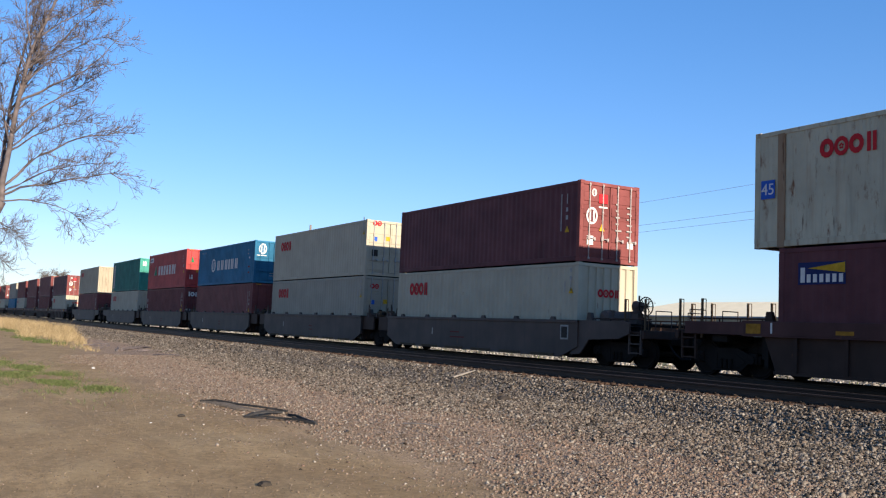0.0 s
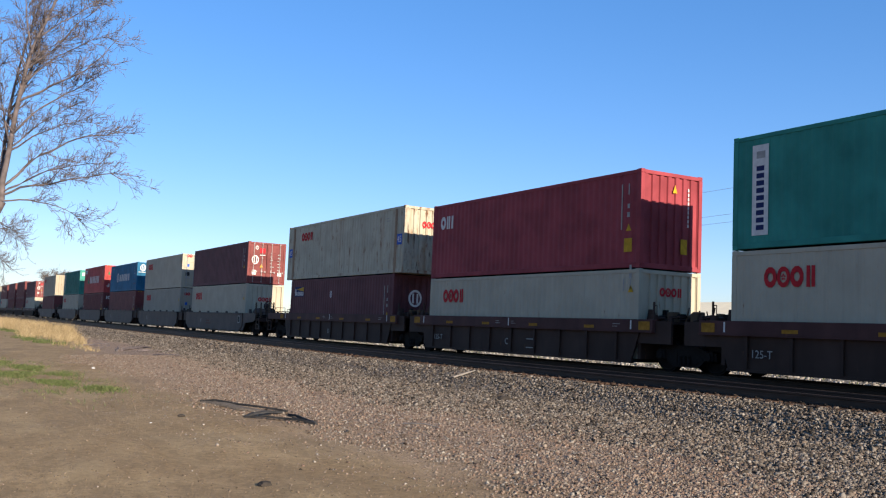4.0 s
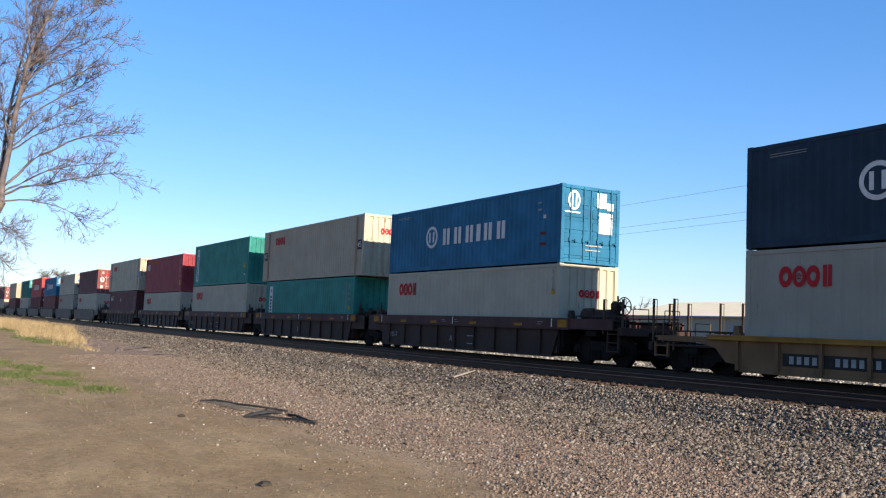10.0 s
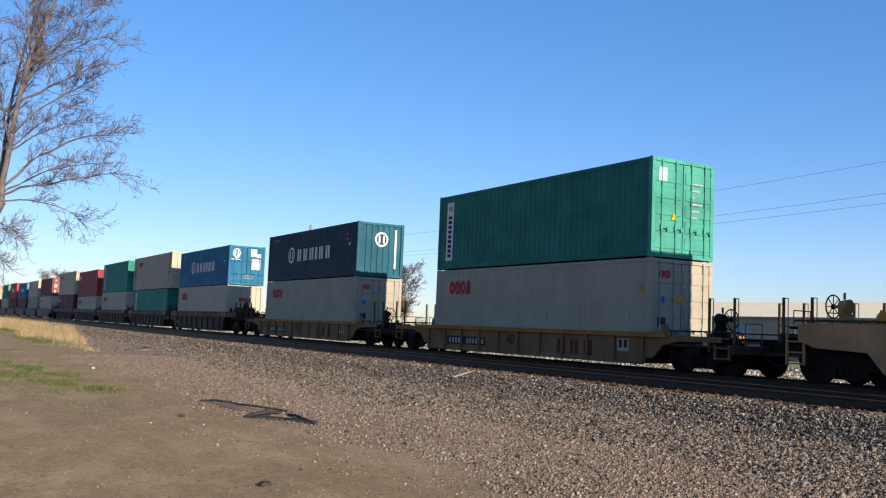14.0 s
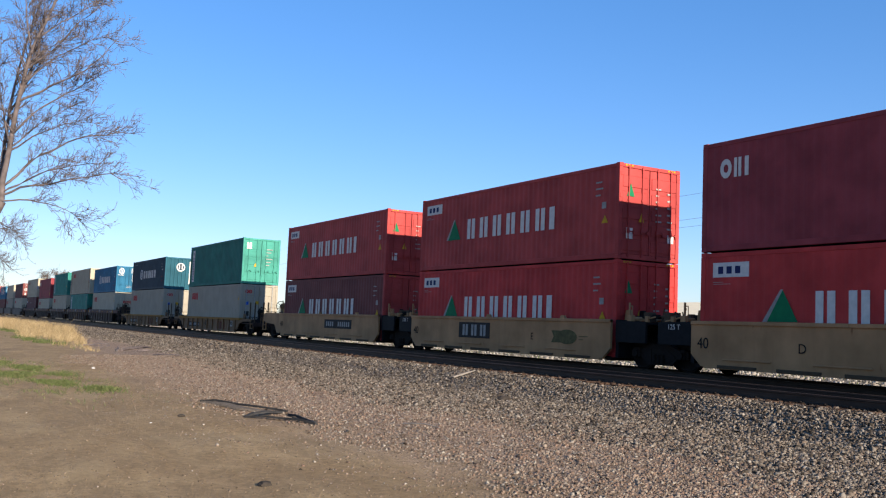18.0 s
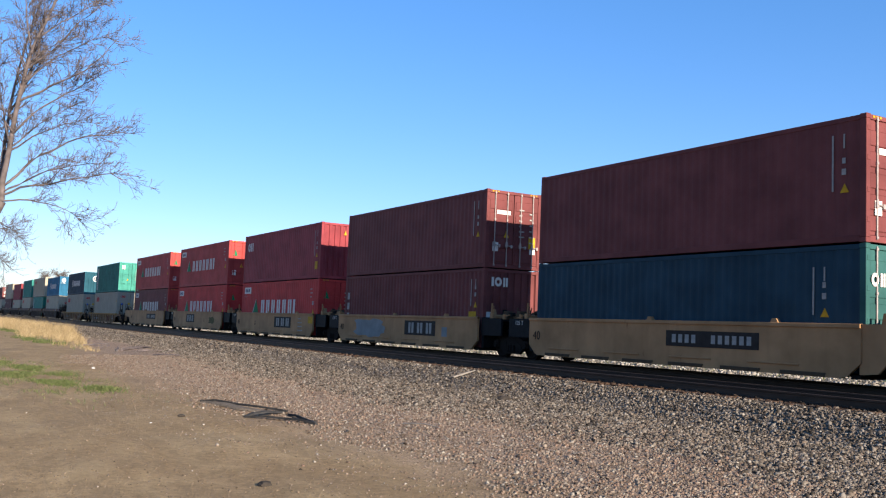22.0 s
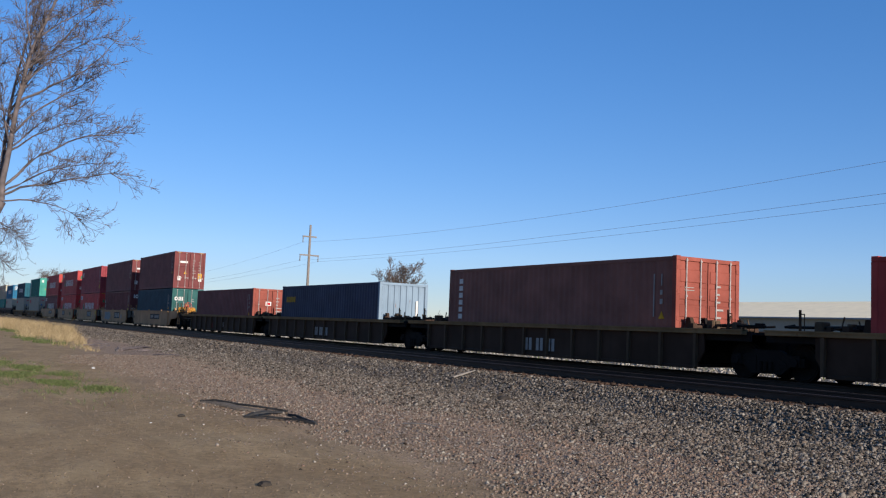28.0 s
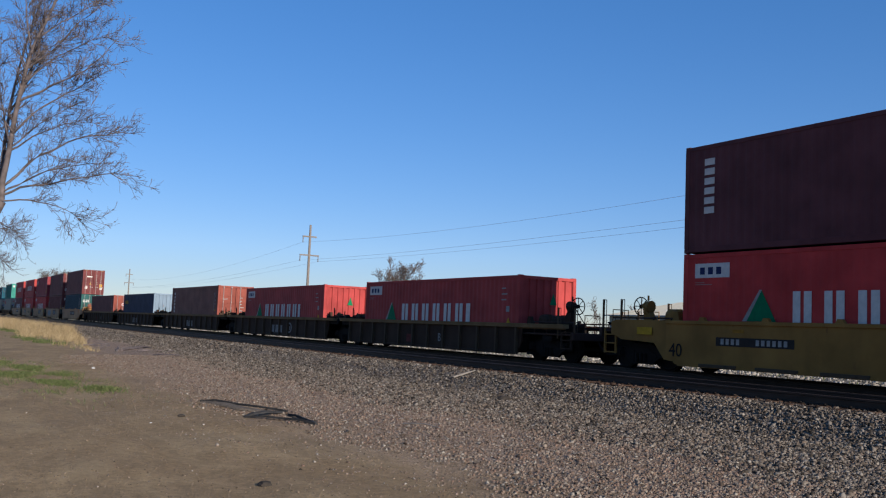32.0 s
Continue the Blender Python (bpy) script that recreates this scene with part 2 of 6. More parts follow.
def build_ground():
    xs = np.unique(np.concatenate([np.linspace(-3500, -420, 18), np.linspace(-400, -72, 90), np.linspace(-70, 10, 321), np.linspace(14, 120, 30), np.linspace(200, 3500, 14)]))
    ys = np.unique(np.concatenate([np.linspace(-3500, -60, 16), np.linspace(-50, -4, 20), np.linspace(-3, 12, 76), np.linspace(12.1, 24, 60), np.linspace(26, 120, 30), np.linspace(160, 3500, 16)]))
    X, Y = np.meshgrid(xs, ys)
    Z = ground_height(X, Y)
    n, m = len(ys), len(xs)
    verts = np.stack([X, Y, Z], -1).reshape(-1, 3)
    i = (np.arange(n - 1)[:, None] * m + np.arange(m - 1)[None, :]).reshape(-1)
    faces = np.stack([i, i + 1, i + m + 1, i + m], -1)
    me = bpy.data.meshes.new("ground")
    me.from_pydata(verts.tolist(), [], faces.tolist())
    for p in me.polygons:
        p.use_smooth = True
    ob = tagged(new("ground", me), "bare tan dirt verge turning to pinkish gravel beside the tracks", "ground", kind="structure")
    m_, nt, b = nodes_of("dirt and gravel")
    v = coords(nt)
    sep = nt.nodes.new("ShaderNodeSeparateXYZ")
    nt.links.new(v, sep.inputs[0])
    big, mid, fine = noise_node(nt, v, 0.35, 3.0), noise_node(nt, v, 2.2, 6.0, 0.65), noise_node(nt, v, 26.0, 6.0, 0.7)
    dirt = mix(nt, ramp(nt, mid, [(0.35, (0, 0, 0)), (0.65, (1, 1, 1))]), (0.2450, 0.1640, 0.0840), (0.3450, 0.2360, 0.1260))
    dirt = mix(nt, ramp(nt, big, [(0.4, (0, 0, 0)), (0.62, (0.7, 0.7, 0.7))]), dirt, (0.2350, 0.1510, 0.0760))
    dirt = mix(nt, 0.6, dirt, ramp(nt, noise_node(nt, v, 11.0, 9.0, 0.8), [(0.36, (0.35, 0.35, 0.36)), (0.56, (1.05, 1.05, 1.05)), (0.72, (1.5, 1.45, 1.4))]), "MULTIPLY")
    dirt = mix(nt, ramp(nt, noise_node(nt, coords(nt, (0.35, 1.3, 1)), 1.3, 9.0, 0.8), [(0.38, (0.7, 0.7, 0.7)), (0.52, (0, 0, 0))]), dirt, (0.1950, 0.1300, 0.0690))
    dirt = mix(nt, ramp(nt, noise_node(nt, coords(nt, (0.5, 1.0, 1)), 1.0, 9.0, 0.78), [(0.50, (0, 0, 0)), (0.66, (0.6, 0.6, 0.6))]), dirt, (0.3650, 0.2580, 0.1360))
    def cells(scale, stops_):
        vo = nt.nodes.new("ShaderNodeTexVoronoi")
        vo.inputs["Scale"].default_value = scale
        nt.links.new(v, vo.inputs["Vector"])
        sp = nt.nodes.new("ShaderNodeSeparateColor")
        nt.links.new(vo.outputs["Color"], sp.inputs[0])
        return ramp(nt, sp.outputs[0], stops_), vo.outputs["Distance"]
    grav, gd = cells(42.0, [(0.0, (0.105, 0.070, 0.048)), (0.35, (0.205, 0.140, 0.094)), (0.8, (0.285, 0.198, 0.136)), (1.0, (0.39, 0.290, 0.210))])
    grav = mix(nt, 0.5, grav, ramp(nt, mid, [(0.35, (0.72, 0.70, 0.68)), (0.65, (1.15, 1.13, 1.10))]), "MULTIPLY")
    rock, rd = cells(24.0, [(0.0, (0.034, 0.026, 0.020)), (0.4, (0.105, 0.081, 0.061)), (0.8, (0.195, 0.154, 0.118)), (1.0, (0.31, 0.255, 0.20))])

    def band(lo, hi, wob, recede=0.0):
        a = nt.nodes.new("ShaderNodeMath")
        a.operation, a.inputs[1].default_value = "MULTIPLY_ADD", wob
        nt.links.new(mid, a.inputs[0])
        nt.links.new(sep.outputs["Y"], a.inputs[2])
        if recede:
            # far along the track the edge of the stones draws back towards the bank
            mx = nt.nodes.new("ShaderNodeMapRange")
            for key, val in (("From Min", -52.0), ("From Max", -26.0), ("To Min", -recede), ("To Max", 0.0)):
                mx.inputs[key].default_value = val
            nt.links.new(sep.outputs["X"], mx.inputs["Value"])
            sm = nt.nodes.new("ShaderNodeMath")
            nt.links.new(a.outputs[0], sm.inputs[0])
            nt.links.new(mx.outputs[0], sm.inputs[1])
            a = sm
        mr = nt.nodes.new("ShaderNodeMapRange")
        mr.inputs["From Min"].default_value, mr.inputs["From Max"].default_value = lo + wob / 2, hi + wob / 2
        nt.links.new(a.outputs[0], mr.inputs["Value"])
        return mr.outputs[0]
    c = mix(nt, band(4.5, 6.6, 2.6, 2.2), dirt, grav)
    c = mix(nt, band(8.6, 12.0, 3.5, 1.8), c, rock)
    # track bed: rust stain, and the train's shade put into the colour
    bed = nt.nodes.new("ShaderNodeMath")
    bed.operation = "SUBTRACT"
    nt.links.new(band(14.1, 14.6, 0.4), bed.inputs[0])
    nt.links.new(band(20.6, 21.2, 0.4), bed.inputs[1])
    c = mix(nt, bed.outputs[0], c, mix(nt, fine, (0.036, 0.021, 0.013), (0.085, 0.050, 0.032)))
    far = mix(nt, ramp(nt, noise_node(nt, v, 0.02, 4.0), [(0.4, (0, 0, 0)), (0.6, (1, 1, 1))]), (0.2100, 0.1701, 0.0860), (0.1400, 0.1512, 0.0516))
    c = mix(nt, band(34, 50, 6.0), c, far)
    nt.links.new(c, b.inputs["Base Color"])
    b.inputs["Roughness"].default_value = 0.95
    b.inputs["Specular IOR Level"].default_value = 0.12
    bump(nt, b, mix(nt, 0.5, fine, gd), 0.6, 0.03)
    me.materials.append(m_)
    return ob


def scatter_stones(name, label, n, place, size, material, seed, sink=0.0):
    """Loose stones in one mesh: eight-cornered lumps, each turned and squeezed by chance."""
    rng = np.random.default_rng(seed)
    x, y = place(rng, n)
    n = len(x)
    s = size * np.exp(rng.normal(0, 0.27, n))
    base = np.array([(-1, -1, -.7), (1, -.8, -.6), (.9, 1, -.7), (-1, .8, -.6), (-.7, -.8, .6), (.8, -.6, .8), (.6, .9, .6), (-.8, .6, .7)]) * 0.5
    quads = np.array([(4, 5, 6, 7), (0, 1, 5, 4), (1, 2, 6, 5), (2, 3, 7, 6), (3, 0, 4, 7)])
    v = base[None] * (1 + rng.normal(0, 0.22, (n, 8, 3))) * (s[:, None] * rng.uniform(0.6, 1.2, (n, 3)))[:, None, :]
    a, t = rng.uniform(0, 6.28, n), rng.normal(0, 0.6, n)
    ca, sa, ct, st = np.cos(a), np.sin(a), np.cos(t), np.sin(t)
    vx, vy, vz = v[..., 0], v[..., 1], v[..., 2]
    vx, vz = vx * ct[:, None] - vz * st[:, None], vx * st[:, None] + vz * ct[:, None]
    vx, vy = vx * ca[:, None] - vy * sa[:, None], vx * sa[:, None] + vy * ca[:, None]
    z = ground_height(x, y) + s * (rng.uniform(-0.05, 0.38, n) - sink)
    verts = np.stack([vx + x[:, None], vy + y[:, None], vz + z[:, None]], -1).reshape(-1, 3)
    loops = (quads[None] + 8 * np.arange(n)[:, None, None]).reshape(-1)
    me = bpy.data.meshes.new(name)
    me.vertices.add(8 * n)
    me.vertices.foreach_set("co", verts.ravel())
    me.loops.add(20 * n)
    me.loops.foreach_set("vertex_index", loops.astype(np.int32))
    me.polygons.add(5 * n)
    me.polygons.foreach_set("loop_start", np.arange(0, 20 * n, 4, dtype=np.int32))
    me.update(calc_edges=True)
    me.materials.append(material)
    return tagged(new(name, me), label, "stones", kind="stuff")


def wedge(y_lo, y_hi, far, edge=0.0):
    """Chance places between two lines along the track, thinning out with distance from the camera's side."""
    def place(rng, n):
        y = rng.uniform(y_lo, y_hi, n)
        if edge:
            y = y_lo + (y_hi - y_lo) * rng.uniform(0, 1, n) ** edge
        k = rng.uniform(0, 1, n)
        x = -3.0 - y * 0.2 - far * k ** 1.7
        if edge:
            y = y + 0.4 * np.sin(0.45 * x) + 0.25 * np.sin(1.3 * x + 1)
            if y_hi > 14:
                keep = y > y_lo + np.clip((-x - 26) * 0.12, 0, 2.6) + rng.normal(0, 0.5, n)
                x, y = x[keep], y[keep]
        return x, y
    return place


build_ground()
BALLAST = stones("broken grey ballast", [(0.0, (0.032, 0.025, 0.018)), (0.25, (0.076, 0.058, 0.043)), (0.42, (0.136, 0.112, 0.087)), (0.6, (0.165, 0.119, 0.086)), (0.85, (0.205, 0.169, 0.132)), (1.0, (0.310, 0.260, 0.210))])
# the stones behind the train: sunlight is put into their paler colour
SUNROCK = stones("sunlit-pale ballast", [(0.0, (0.0900, 0.0737, 0.0568)), (0.4, (0.2400, 0.1984, 0.1548)), (0.8, (0.3800, 0.3213, 0.2580)), (1.0, (0.5000, 0.4347, 0.3612))])
GRAVEL = stones("pinkish gravel", [(0.000, (0.0651, 0.0465, 0.0332)), (0.200, (0.1535, 0.1042, 0.0726)), (0.400, (0.2139, 0.1321, 0.0927)), (0.550, (0.1721, 0.1395, 0.1057)), (0.750, (0.2604, 0.1767, 0.1267)), (0.920, (0.2697, 0.2232, 0.1714)), (1.000, (0.3720, 0.3162, 0.2492))])
PEBBLE = stones("dusty pebbles", [(0.000, (0.1100, 0.0780, 0.0500)), (0.600, (0.1900, 0.1340, 0.0880)), (0.985, (0.2400, 0.1740, 0.1200)), (1.000, (0.3800, 0.3200, 0.2600))])
# stones of the track bed, rusty and darkened in colour for the shade there
BEDROCK = stones("rust-stained shade-dark ballast", [(0.0, (0.026, 0.015, 0.010)), (0.5, (0.070, 0.042, 0.028)), (1.0, (0.135, 0.090, 0.064))])


# ---- tracks ----
def build_track(y, label, singles):
    """Two rails on timber ties. The ties nearest the camera are pieces of their own."""
    tr = thing("railway_track", label, "track", kind="structure")
    tr.location = (0, y, 0)

    def rail(bm):
        prof = [(-0.075, -0.18), (0.075, -0.18), (0.075, -0.165), (0.014, -0.15), (0.012, -0.045), (0.037, -0.035), (0.037, -0.004), (0.03, 0), (-0.03, 0), (-0.037, -0.004), (-0.037, -0.035), (-0.012, -0.045), (-0.014, -0.15), (-0.075, -0.165)]
        a = [bm.verts.new((-900, p, z)) for p, z in prof]
        b = [bm.verts.new((400, p, z)) for p, z in prof]
        n = len(prof)
        for i in range(n):
            bm.faces.new((a[i], a[(i + 1) % n], b[(i + 1) % n], b[i]))
        bm.faces.new(a[::-1]), bm.faces.new(b)
        bmesh.ops.recalc_face_normals(bm, faces=bm.faces[:])
    for s in (-0.755, 0.755):
        put("rail", ("rail",), rail, RAILSTEEL, tr, (0, s, 0))
    step = 0.53

    def tie(bm):
        box(bm, -0.115, 0.115, -1.3, 1.3, -0.36, -0.178, 0.012)

    def plate(bm):
        for s in (-0.755, 0.755):
            box(bm, -0.09, 0.09, s - 0.17, s + 0.17, -0.178, -0.163)
            for q in (-0.1, 0.1):
                box(bm, -0.02, 0.02, s + q - 0.02, s + q + 0.02, -0.165, -0.145)
    rng = random.Random(3)
    if singles:
        for i in range(150):
            x = -6 - i * step
            put("tie", ("tie",), tie, TIMBER, tr, (x + rng.uniform(-0.03, 0.03), rng.uniform(-0.04, 0.04), rng.uniform(-0.012, 0.0)), "", (0, 0, rng.uniform(-0.015, 0.015)))
            put("tie_plate", ("tie_plate",), plate, IRON, tr, (x, 0, 0))
    bm = bmesh.new()
    for i in range(150 if singles else 0, 420):
        x = -6 - i * step
        box(bm, x - 0.115, x + 0.115, -1.3, 1.3, -0.36, -0.178)
    far = part("ties", bm, TIMBER, tr)
    far["kind"] = "stuff"


RAILSTEEL, rnt, rb = nodes_of("rusty rail steel")
rc = mix(rnt, ramp(rnt, noise_node(rnt, coords(rnt, (0.6, 6, 6)), 3.0, 5.0), [(0.35, (0, 0, 0)), (0.7, (1, 1, 1))]), (0.034, 0.022, 0.016), (0.070, 0.042, 0.029))
rnt.links.new(rc, rb.inputs["Base Color"])
rb.inputs["Roughness"].default_value, rb.inputs["Metallic"].default_value = 0.6, 0.1
rb.inputs["Specular IOR Level"].default_value = 0.15
TIMBER = plain("weathered tie timber", (0.060, 0.035, 0.023), 0.9, var=0.45, scale=9.0)
build_track(YN, "empty near railway track of dark rails on timber ties", True)
build_track(YT, "railway track under the container train, half hidden by the ballast", False)


# ---- containers ----
def corrugated(bm, length, h, depth, axis, out):
    """A corrugated sheet in the plane out (y for sides, x for ends), along axis."""
    pitch, lo, hi = 0.278, 0.13, h - 0.1
    n = max(4, int((length - 0.3) / pitch))
    pitch = (length - 0.3) / n
    pts = []
    a, b, c_ = (0.26, 0.5, 0.76) if axis == "X" else (0.44, 0.53, 0.91)
    for i in range(n):
        s = -length / 2 + 0.15 + i * pitch
        pts += [(s, 0), (s + pitch * a, 0), (s + pitch * b, depth), (s + pitch * c_, depth)]
    pts.append((length / 2 - 0.15, 0))
    sign = 1 if out > 0 else -1
    col = []
    for s, d in pts:
        o = out - sign * d
        p = (s, o) if axis == "X" else (o, s)
        col.append((bm.verts.new((*p, lo)), bm.verts.new((*p, hi))))
    for (a, b), (c, d) in zip(col, col[1:]):
        bm.faces.new((a, c, d, b))
    bmesh.ops.recalc_face_normals(bm, faces=bm.faces[:])
    if (bm.faces[:][0].normal.y if axis == "X" else bm.faces[:][0].normal.x) * sign < 0:
        bmesh.ops.reverse_faces(bm, faces=bm.faces[:])


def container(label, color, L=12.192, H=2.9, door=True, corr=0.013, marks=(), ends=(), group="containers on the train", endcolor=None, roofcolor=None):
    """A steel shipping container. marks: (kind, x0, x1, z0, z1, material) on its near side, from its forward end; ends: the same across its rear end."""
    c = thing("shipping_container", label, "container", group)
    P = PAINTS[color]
    # the rear end faces the sun: several end colours hold that light
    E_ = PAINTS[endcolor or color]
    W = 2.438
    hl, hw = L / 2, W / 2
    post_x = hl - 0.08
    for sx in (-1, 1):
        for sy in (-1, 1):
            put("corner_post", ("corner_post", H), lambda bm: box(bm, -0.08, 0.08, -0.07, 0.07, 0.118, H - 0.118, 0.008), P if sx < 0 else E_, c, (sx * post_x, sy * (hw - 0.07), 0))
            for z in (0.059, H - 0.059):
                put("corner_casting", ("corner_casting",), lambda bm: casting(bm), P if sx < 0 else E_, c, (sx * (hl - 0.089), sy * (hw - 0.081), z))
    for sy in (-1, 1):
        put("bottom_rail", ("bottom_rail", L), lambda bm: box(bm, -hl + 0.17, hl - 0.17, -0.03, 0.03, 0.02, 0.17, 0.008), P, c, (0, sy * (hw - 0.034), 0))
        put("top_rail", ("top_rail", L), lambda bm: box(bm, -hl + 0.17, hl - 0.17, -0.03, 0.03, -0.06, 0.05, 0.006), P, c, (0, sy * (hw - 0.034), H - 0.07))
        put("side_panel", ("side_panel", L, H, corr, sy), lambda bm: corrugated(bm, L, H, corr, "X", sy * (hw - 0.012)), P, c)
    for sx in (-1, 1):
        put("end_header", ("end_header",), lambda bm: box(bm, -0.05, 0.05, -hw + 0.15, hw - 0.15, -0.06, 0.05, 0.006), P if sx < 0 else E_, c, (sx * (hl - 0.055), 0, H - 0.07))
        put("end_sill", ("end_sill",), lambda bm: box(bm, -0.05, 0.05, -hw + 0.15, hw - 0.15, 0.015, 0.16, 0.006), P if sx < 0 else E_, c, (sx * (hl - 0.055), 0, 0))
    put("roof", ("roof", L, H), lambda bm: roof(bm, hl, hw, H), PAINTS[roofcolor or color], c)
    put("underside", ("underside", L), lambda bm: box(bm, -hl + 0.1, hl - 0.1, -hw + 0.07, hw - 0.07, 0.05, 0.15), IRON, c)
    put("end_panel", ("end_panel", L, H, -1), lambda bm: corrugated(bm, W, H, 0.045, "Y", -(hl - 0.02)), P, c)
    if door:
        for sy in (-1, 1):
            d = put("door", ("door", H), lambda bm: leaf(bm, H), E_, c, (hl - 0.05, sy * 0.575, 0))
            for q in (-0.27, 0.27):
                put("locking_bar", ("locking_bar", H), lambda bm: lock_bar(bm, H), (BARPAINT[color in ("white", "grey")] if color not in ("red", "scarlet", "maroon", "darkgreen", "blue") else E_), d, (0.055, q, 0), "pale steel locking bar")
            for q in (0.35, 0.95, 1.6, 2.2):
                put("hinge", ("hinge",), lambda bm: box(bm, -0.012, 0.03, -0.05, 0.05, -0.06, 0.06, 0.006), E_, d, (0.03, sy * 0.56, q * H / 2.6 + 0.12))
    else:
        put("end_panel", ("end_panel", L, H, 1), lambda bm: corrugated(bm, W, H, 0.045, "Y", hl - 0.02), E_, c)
    for kind, x0, x1, z0, z1, m in marks:
        stamp(c, kind, x0 - hl, x1 - hl, z0, z1, m, -hw + 0.008 - 0.004, "Y")
    for kind, y0, y1, z0, z1, m in ends:
        stamp(c, kind, y0 - hw, y1 - hw, z0, z1, m, hl - (0.0 if door else 0.013), "X")
    if L > 13:
        for s in (-1, 1):
            put("inner_post", ("inner_post", H), lambda bm: box(bm, -0.11, 0.11, -hw - 0.004, hw + 0.004, 0.0, H - 0.1, 0.01), PAINTS["rustpost"], c, (s * 6.05, 0, 0))
    return c


def stamp(c, kind, a, b, z0, z1, m, face, axis):
    """A flat painted mark: a plate, a disc, a triangle or a row of plain blocks in place of lettering."""
    def plate(p0, p1, q0, q1, mm, lift=0.0, name="marking"):
        w, h = round(p1 - p0, 3), round(q1 - q0, 3)
        if axis == "Y":
            put(name, (name, "Y", w, h), lambda bm: box(bm, -w / 2, w / 2, -0.003, 0.003, -h / 2, h / 2), mm, c, ((p0 + p1) / 2, face - lift, (q0 + q1) / 2))
        else:
            put(name, (name, "X", w, h), lambda bm: box(bm, -0.003, 0.003, -w / 2, w / 2, -h / 2, h / 2), mm, c, (face + lift, (p0 + p1) / 2, (q0 + q1) / 2))
    if kind == "plate":
        plate(a, b, z0, z1, m)
    elif kind.startswith("word"):
        # plain shapes in a row: t two bars, b one bar, o a ring, f a ring round a flower
        codes = kind[4:]
        wide = [0.5 if k == "b" else 1.0 for k in codes]
        u = (b - a) / sum(wide)
        h = round(z1 - z0, 3)
        x = a
        for k, f in zip(codes, wide):
            w = round(u * f * (0.96 if k in "of" else 0.64), 3)

            def shape(bm, k=k, w=w, h=h):
                if k == "b":
                    box(bm, -w / 2, w / 2, -0.003, 0.003, -h / 2, h / 2)
                elif k == "t":
                    for q in (-1, 1):
                        box(bm, min(q * 0.47, q * 0.09) * w, max(q * 0.47, q * 0.09) * w, -0.003, 0.003, -h / 2, h / 2)
                else:
                    m_ = 12
                    ring = [[(r * w / 2 * math.cos((i + 0.5) * math.tau / m_), r * h / 2 * math.sin((i + 0.5) * math.tau / m_)) for i in range(m_)] for r in (1.03, 0.45 if k == "o" else 0.56)]
                    for i in range(m_):
                        j = (i + 1) % m_
                        prism(bm, [ring[0][i], ring[0][j], ring[1][j], ring[1][i]], -0.003, 0.003)
                    if k == "f":
                        for i in range(5):
                            t = i * math.tau / 5 + 1.57
                            rod(bm, (w * 0.11 * math.cos(t), -0.003, h * 0.11 * math.sin(t)), (w * 0.11 * math.cos(t), 0.003, h * 0.11 * math.sin(t)), w * 0.07, n=6)
            at = x + u * f / 2
            put("marking", ("word", k, w, h), shape, m, c, (at, face - 0.004, (z0 + z1) / 2) if axis == "Y" else (face + 0.004, at, (z0 + z1) / 2), "", None if axis == "Y" else (0, 0, radians(90)))
            x += u * f
    elif kind == "beam":
        put("marking", ("beam", round(b - a, 3)), lambda bm: prism(bm, [((a - b) / 2, 0.0), ((b - a) / 2, (z0 - z1) / 2), ((b - a) / 2, (z1 - z0) / 2)], -0.003, 0.003), m, c, ((a + b) / 2, face - 0.008, (z0 + z1) / 2))
    elif kind.startswith("row"):
        n = int(kind[3:])
        w = (b - a) / n
        for i in range(n):
            plate(a + i * w + w * 0.2, a + (i + 1) * w - w * 0.2, z0, z1, m, 0.004)
    elif kind.startswith("col"):
        n = int(kind[3:])
        h = (z1 - z0) / n
        for i in range(n):
            plate(a, b, z0 + i * h + h * 0.16, z0 + (i + 1) * h - h * 0.16, m, 0.004)
    elif kind == "blot":
        def blot(bm):
            w, h = b - a, z1 - z0
            pts = []
            for k in range(28):
                u = k * math.tau / 28
                q = max(abs(math.cos(u)), abs(math.sin(u))) ** -0.8 * (1 + 0.10 * math.sin(5 * u + a) + 0.07 * math.sin(11 * u))
                pts.append((w / 2 * q * math.cos(u), h / 2 * q * math.sin(u)))
            prism(bm, pts, -0.003, 0.003)
        put("overpaint", ("blot", round(a, 2), round(b, 2)), blot, m, c, ((a + b) / 2, face, (z0 + z1) / 2))
    elif kind == "fish":
        # a drawn fish: a long body and a forked tail
        def fish(bm):
            w, h = b - a, z1 - z0
            pts = [(-w * 0.12 + w * 0.38 * math.cos(k * math.tau / 20), h * 0.5 * math.sin(k * math.tau / 20)) for k in range(3, 18)]
            pts = [(-p, q) for p, q in pts] + [(-w * 0.5, -h * 0.42), (-w * 0.40, 0.0), (-w * 0.5, h * 0.42)]
            prism(bm, pts, -0.003, 0.003)
        put("graffiti", ("fish", round(b - a, 2)), fish, m, c, ((a + b) / 2, face, (z0 + z1) / 2), "drawn green-grey fish outline")
    elif kind == "tri":
        lean = 0.0
        if m is GREENMARK and axis == "Y":
            def flank(bm):
                w, h = b - a, z1 - z0
                prism(bm, [(-w / 2 - 0.16 * w, -h / 2), (-w / 2, -h / 2), (0.02 * w, h / 2), (-0.06 * w, h / 2)], -0.003, 0.003)
            put("marking", ("flank", round(b - a, 3), round(z1 - z0, 3)), flank, GREYMARK, c, ((a + b) / 2, face - 0.002, (z0 + z1) / 2))

        def wedge3(bm):
            w, h = b - a, z1 - z0
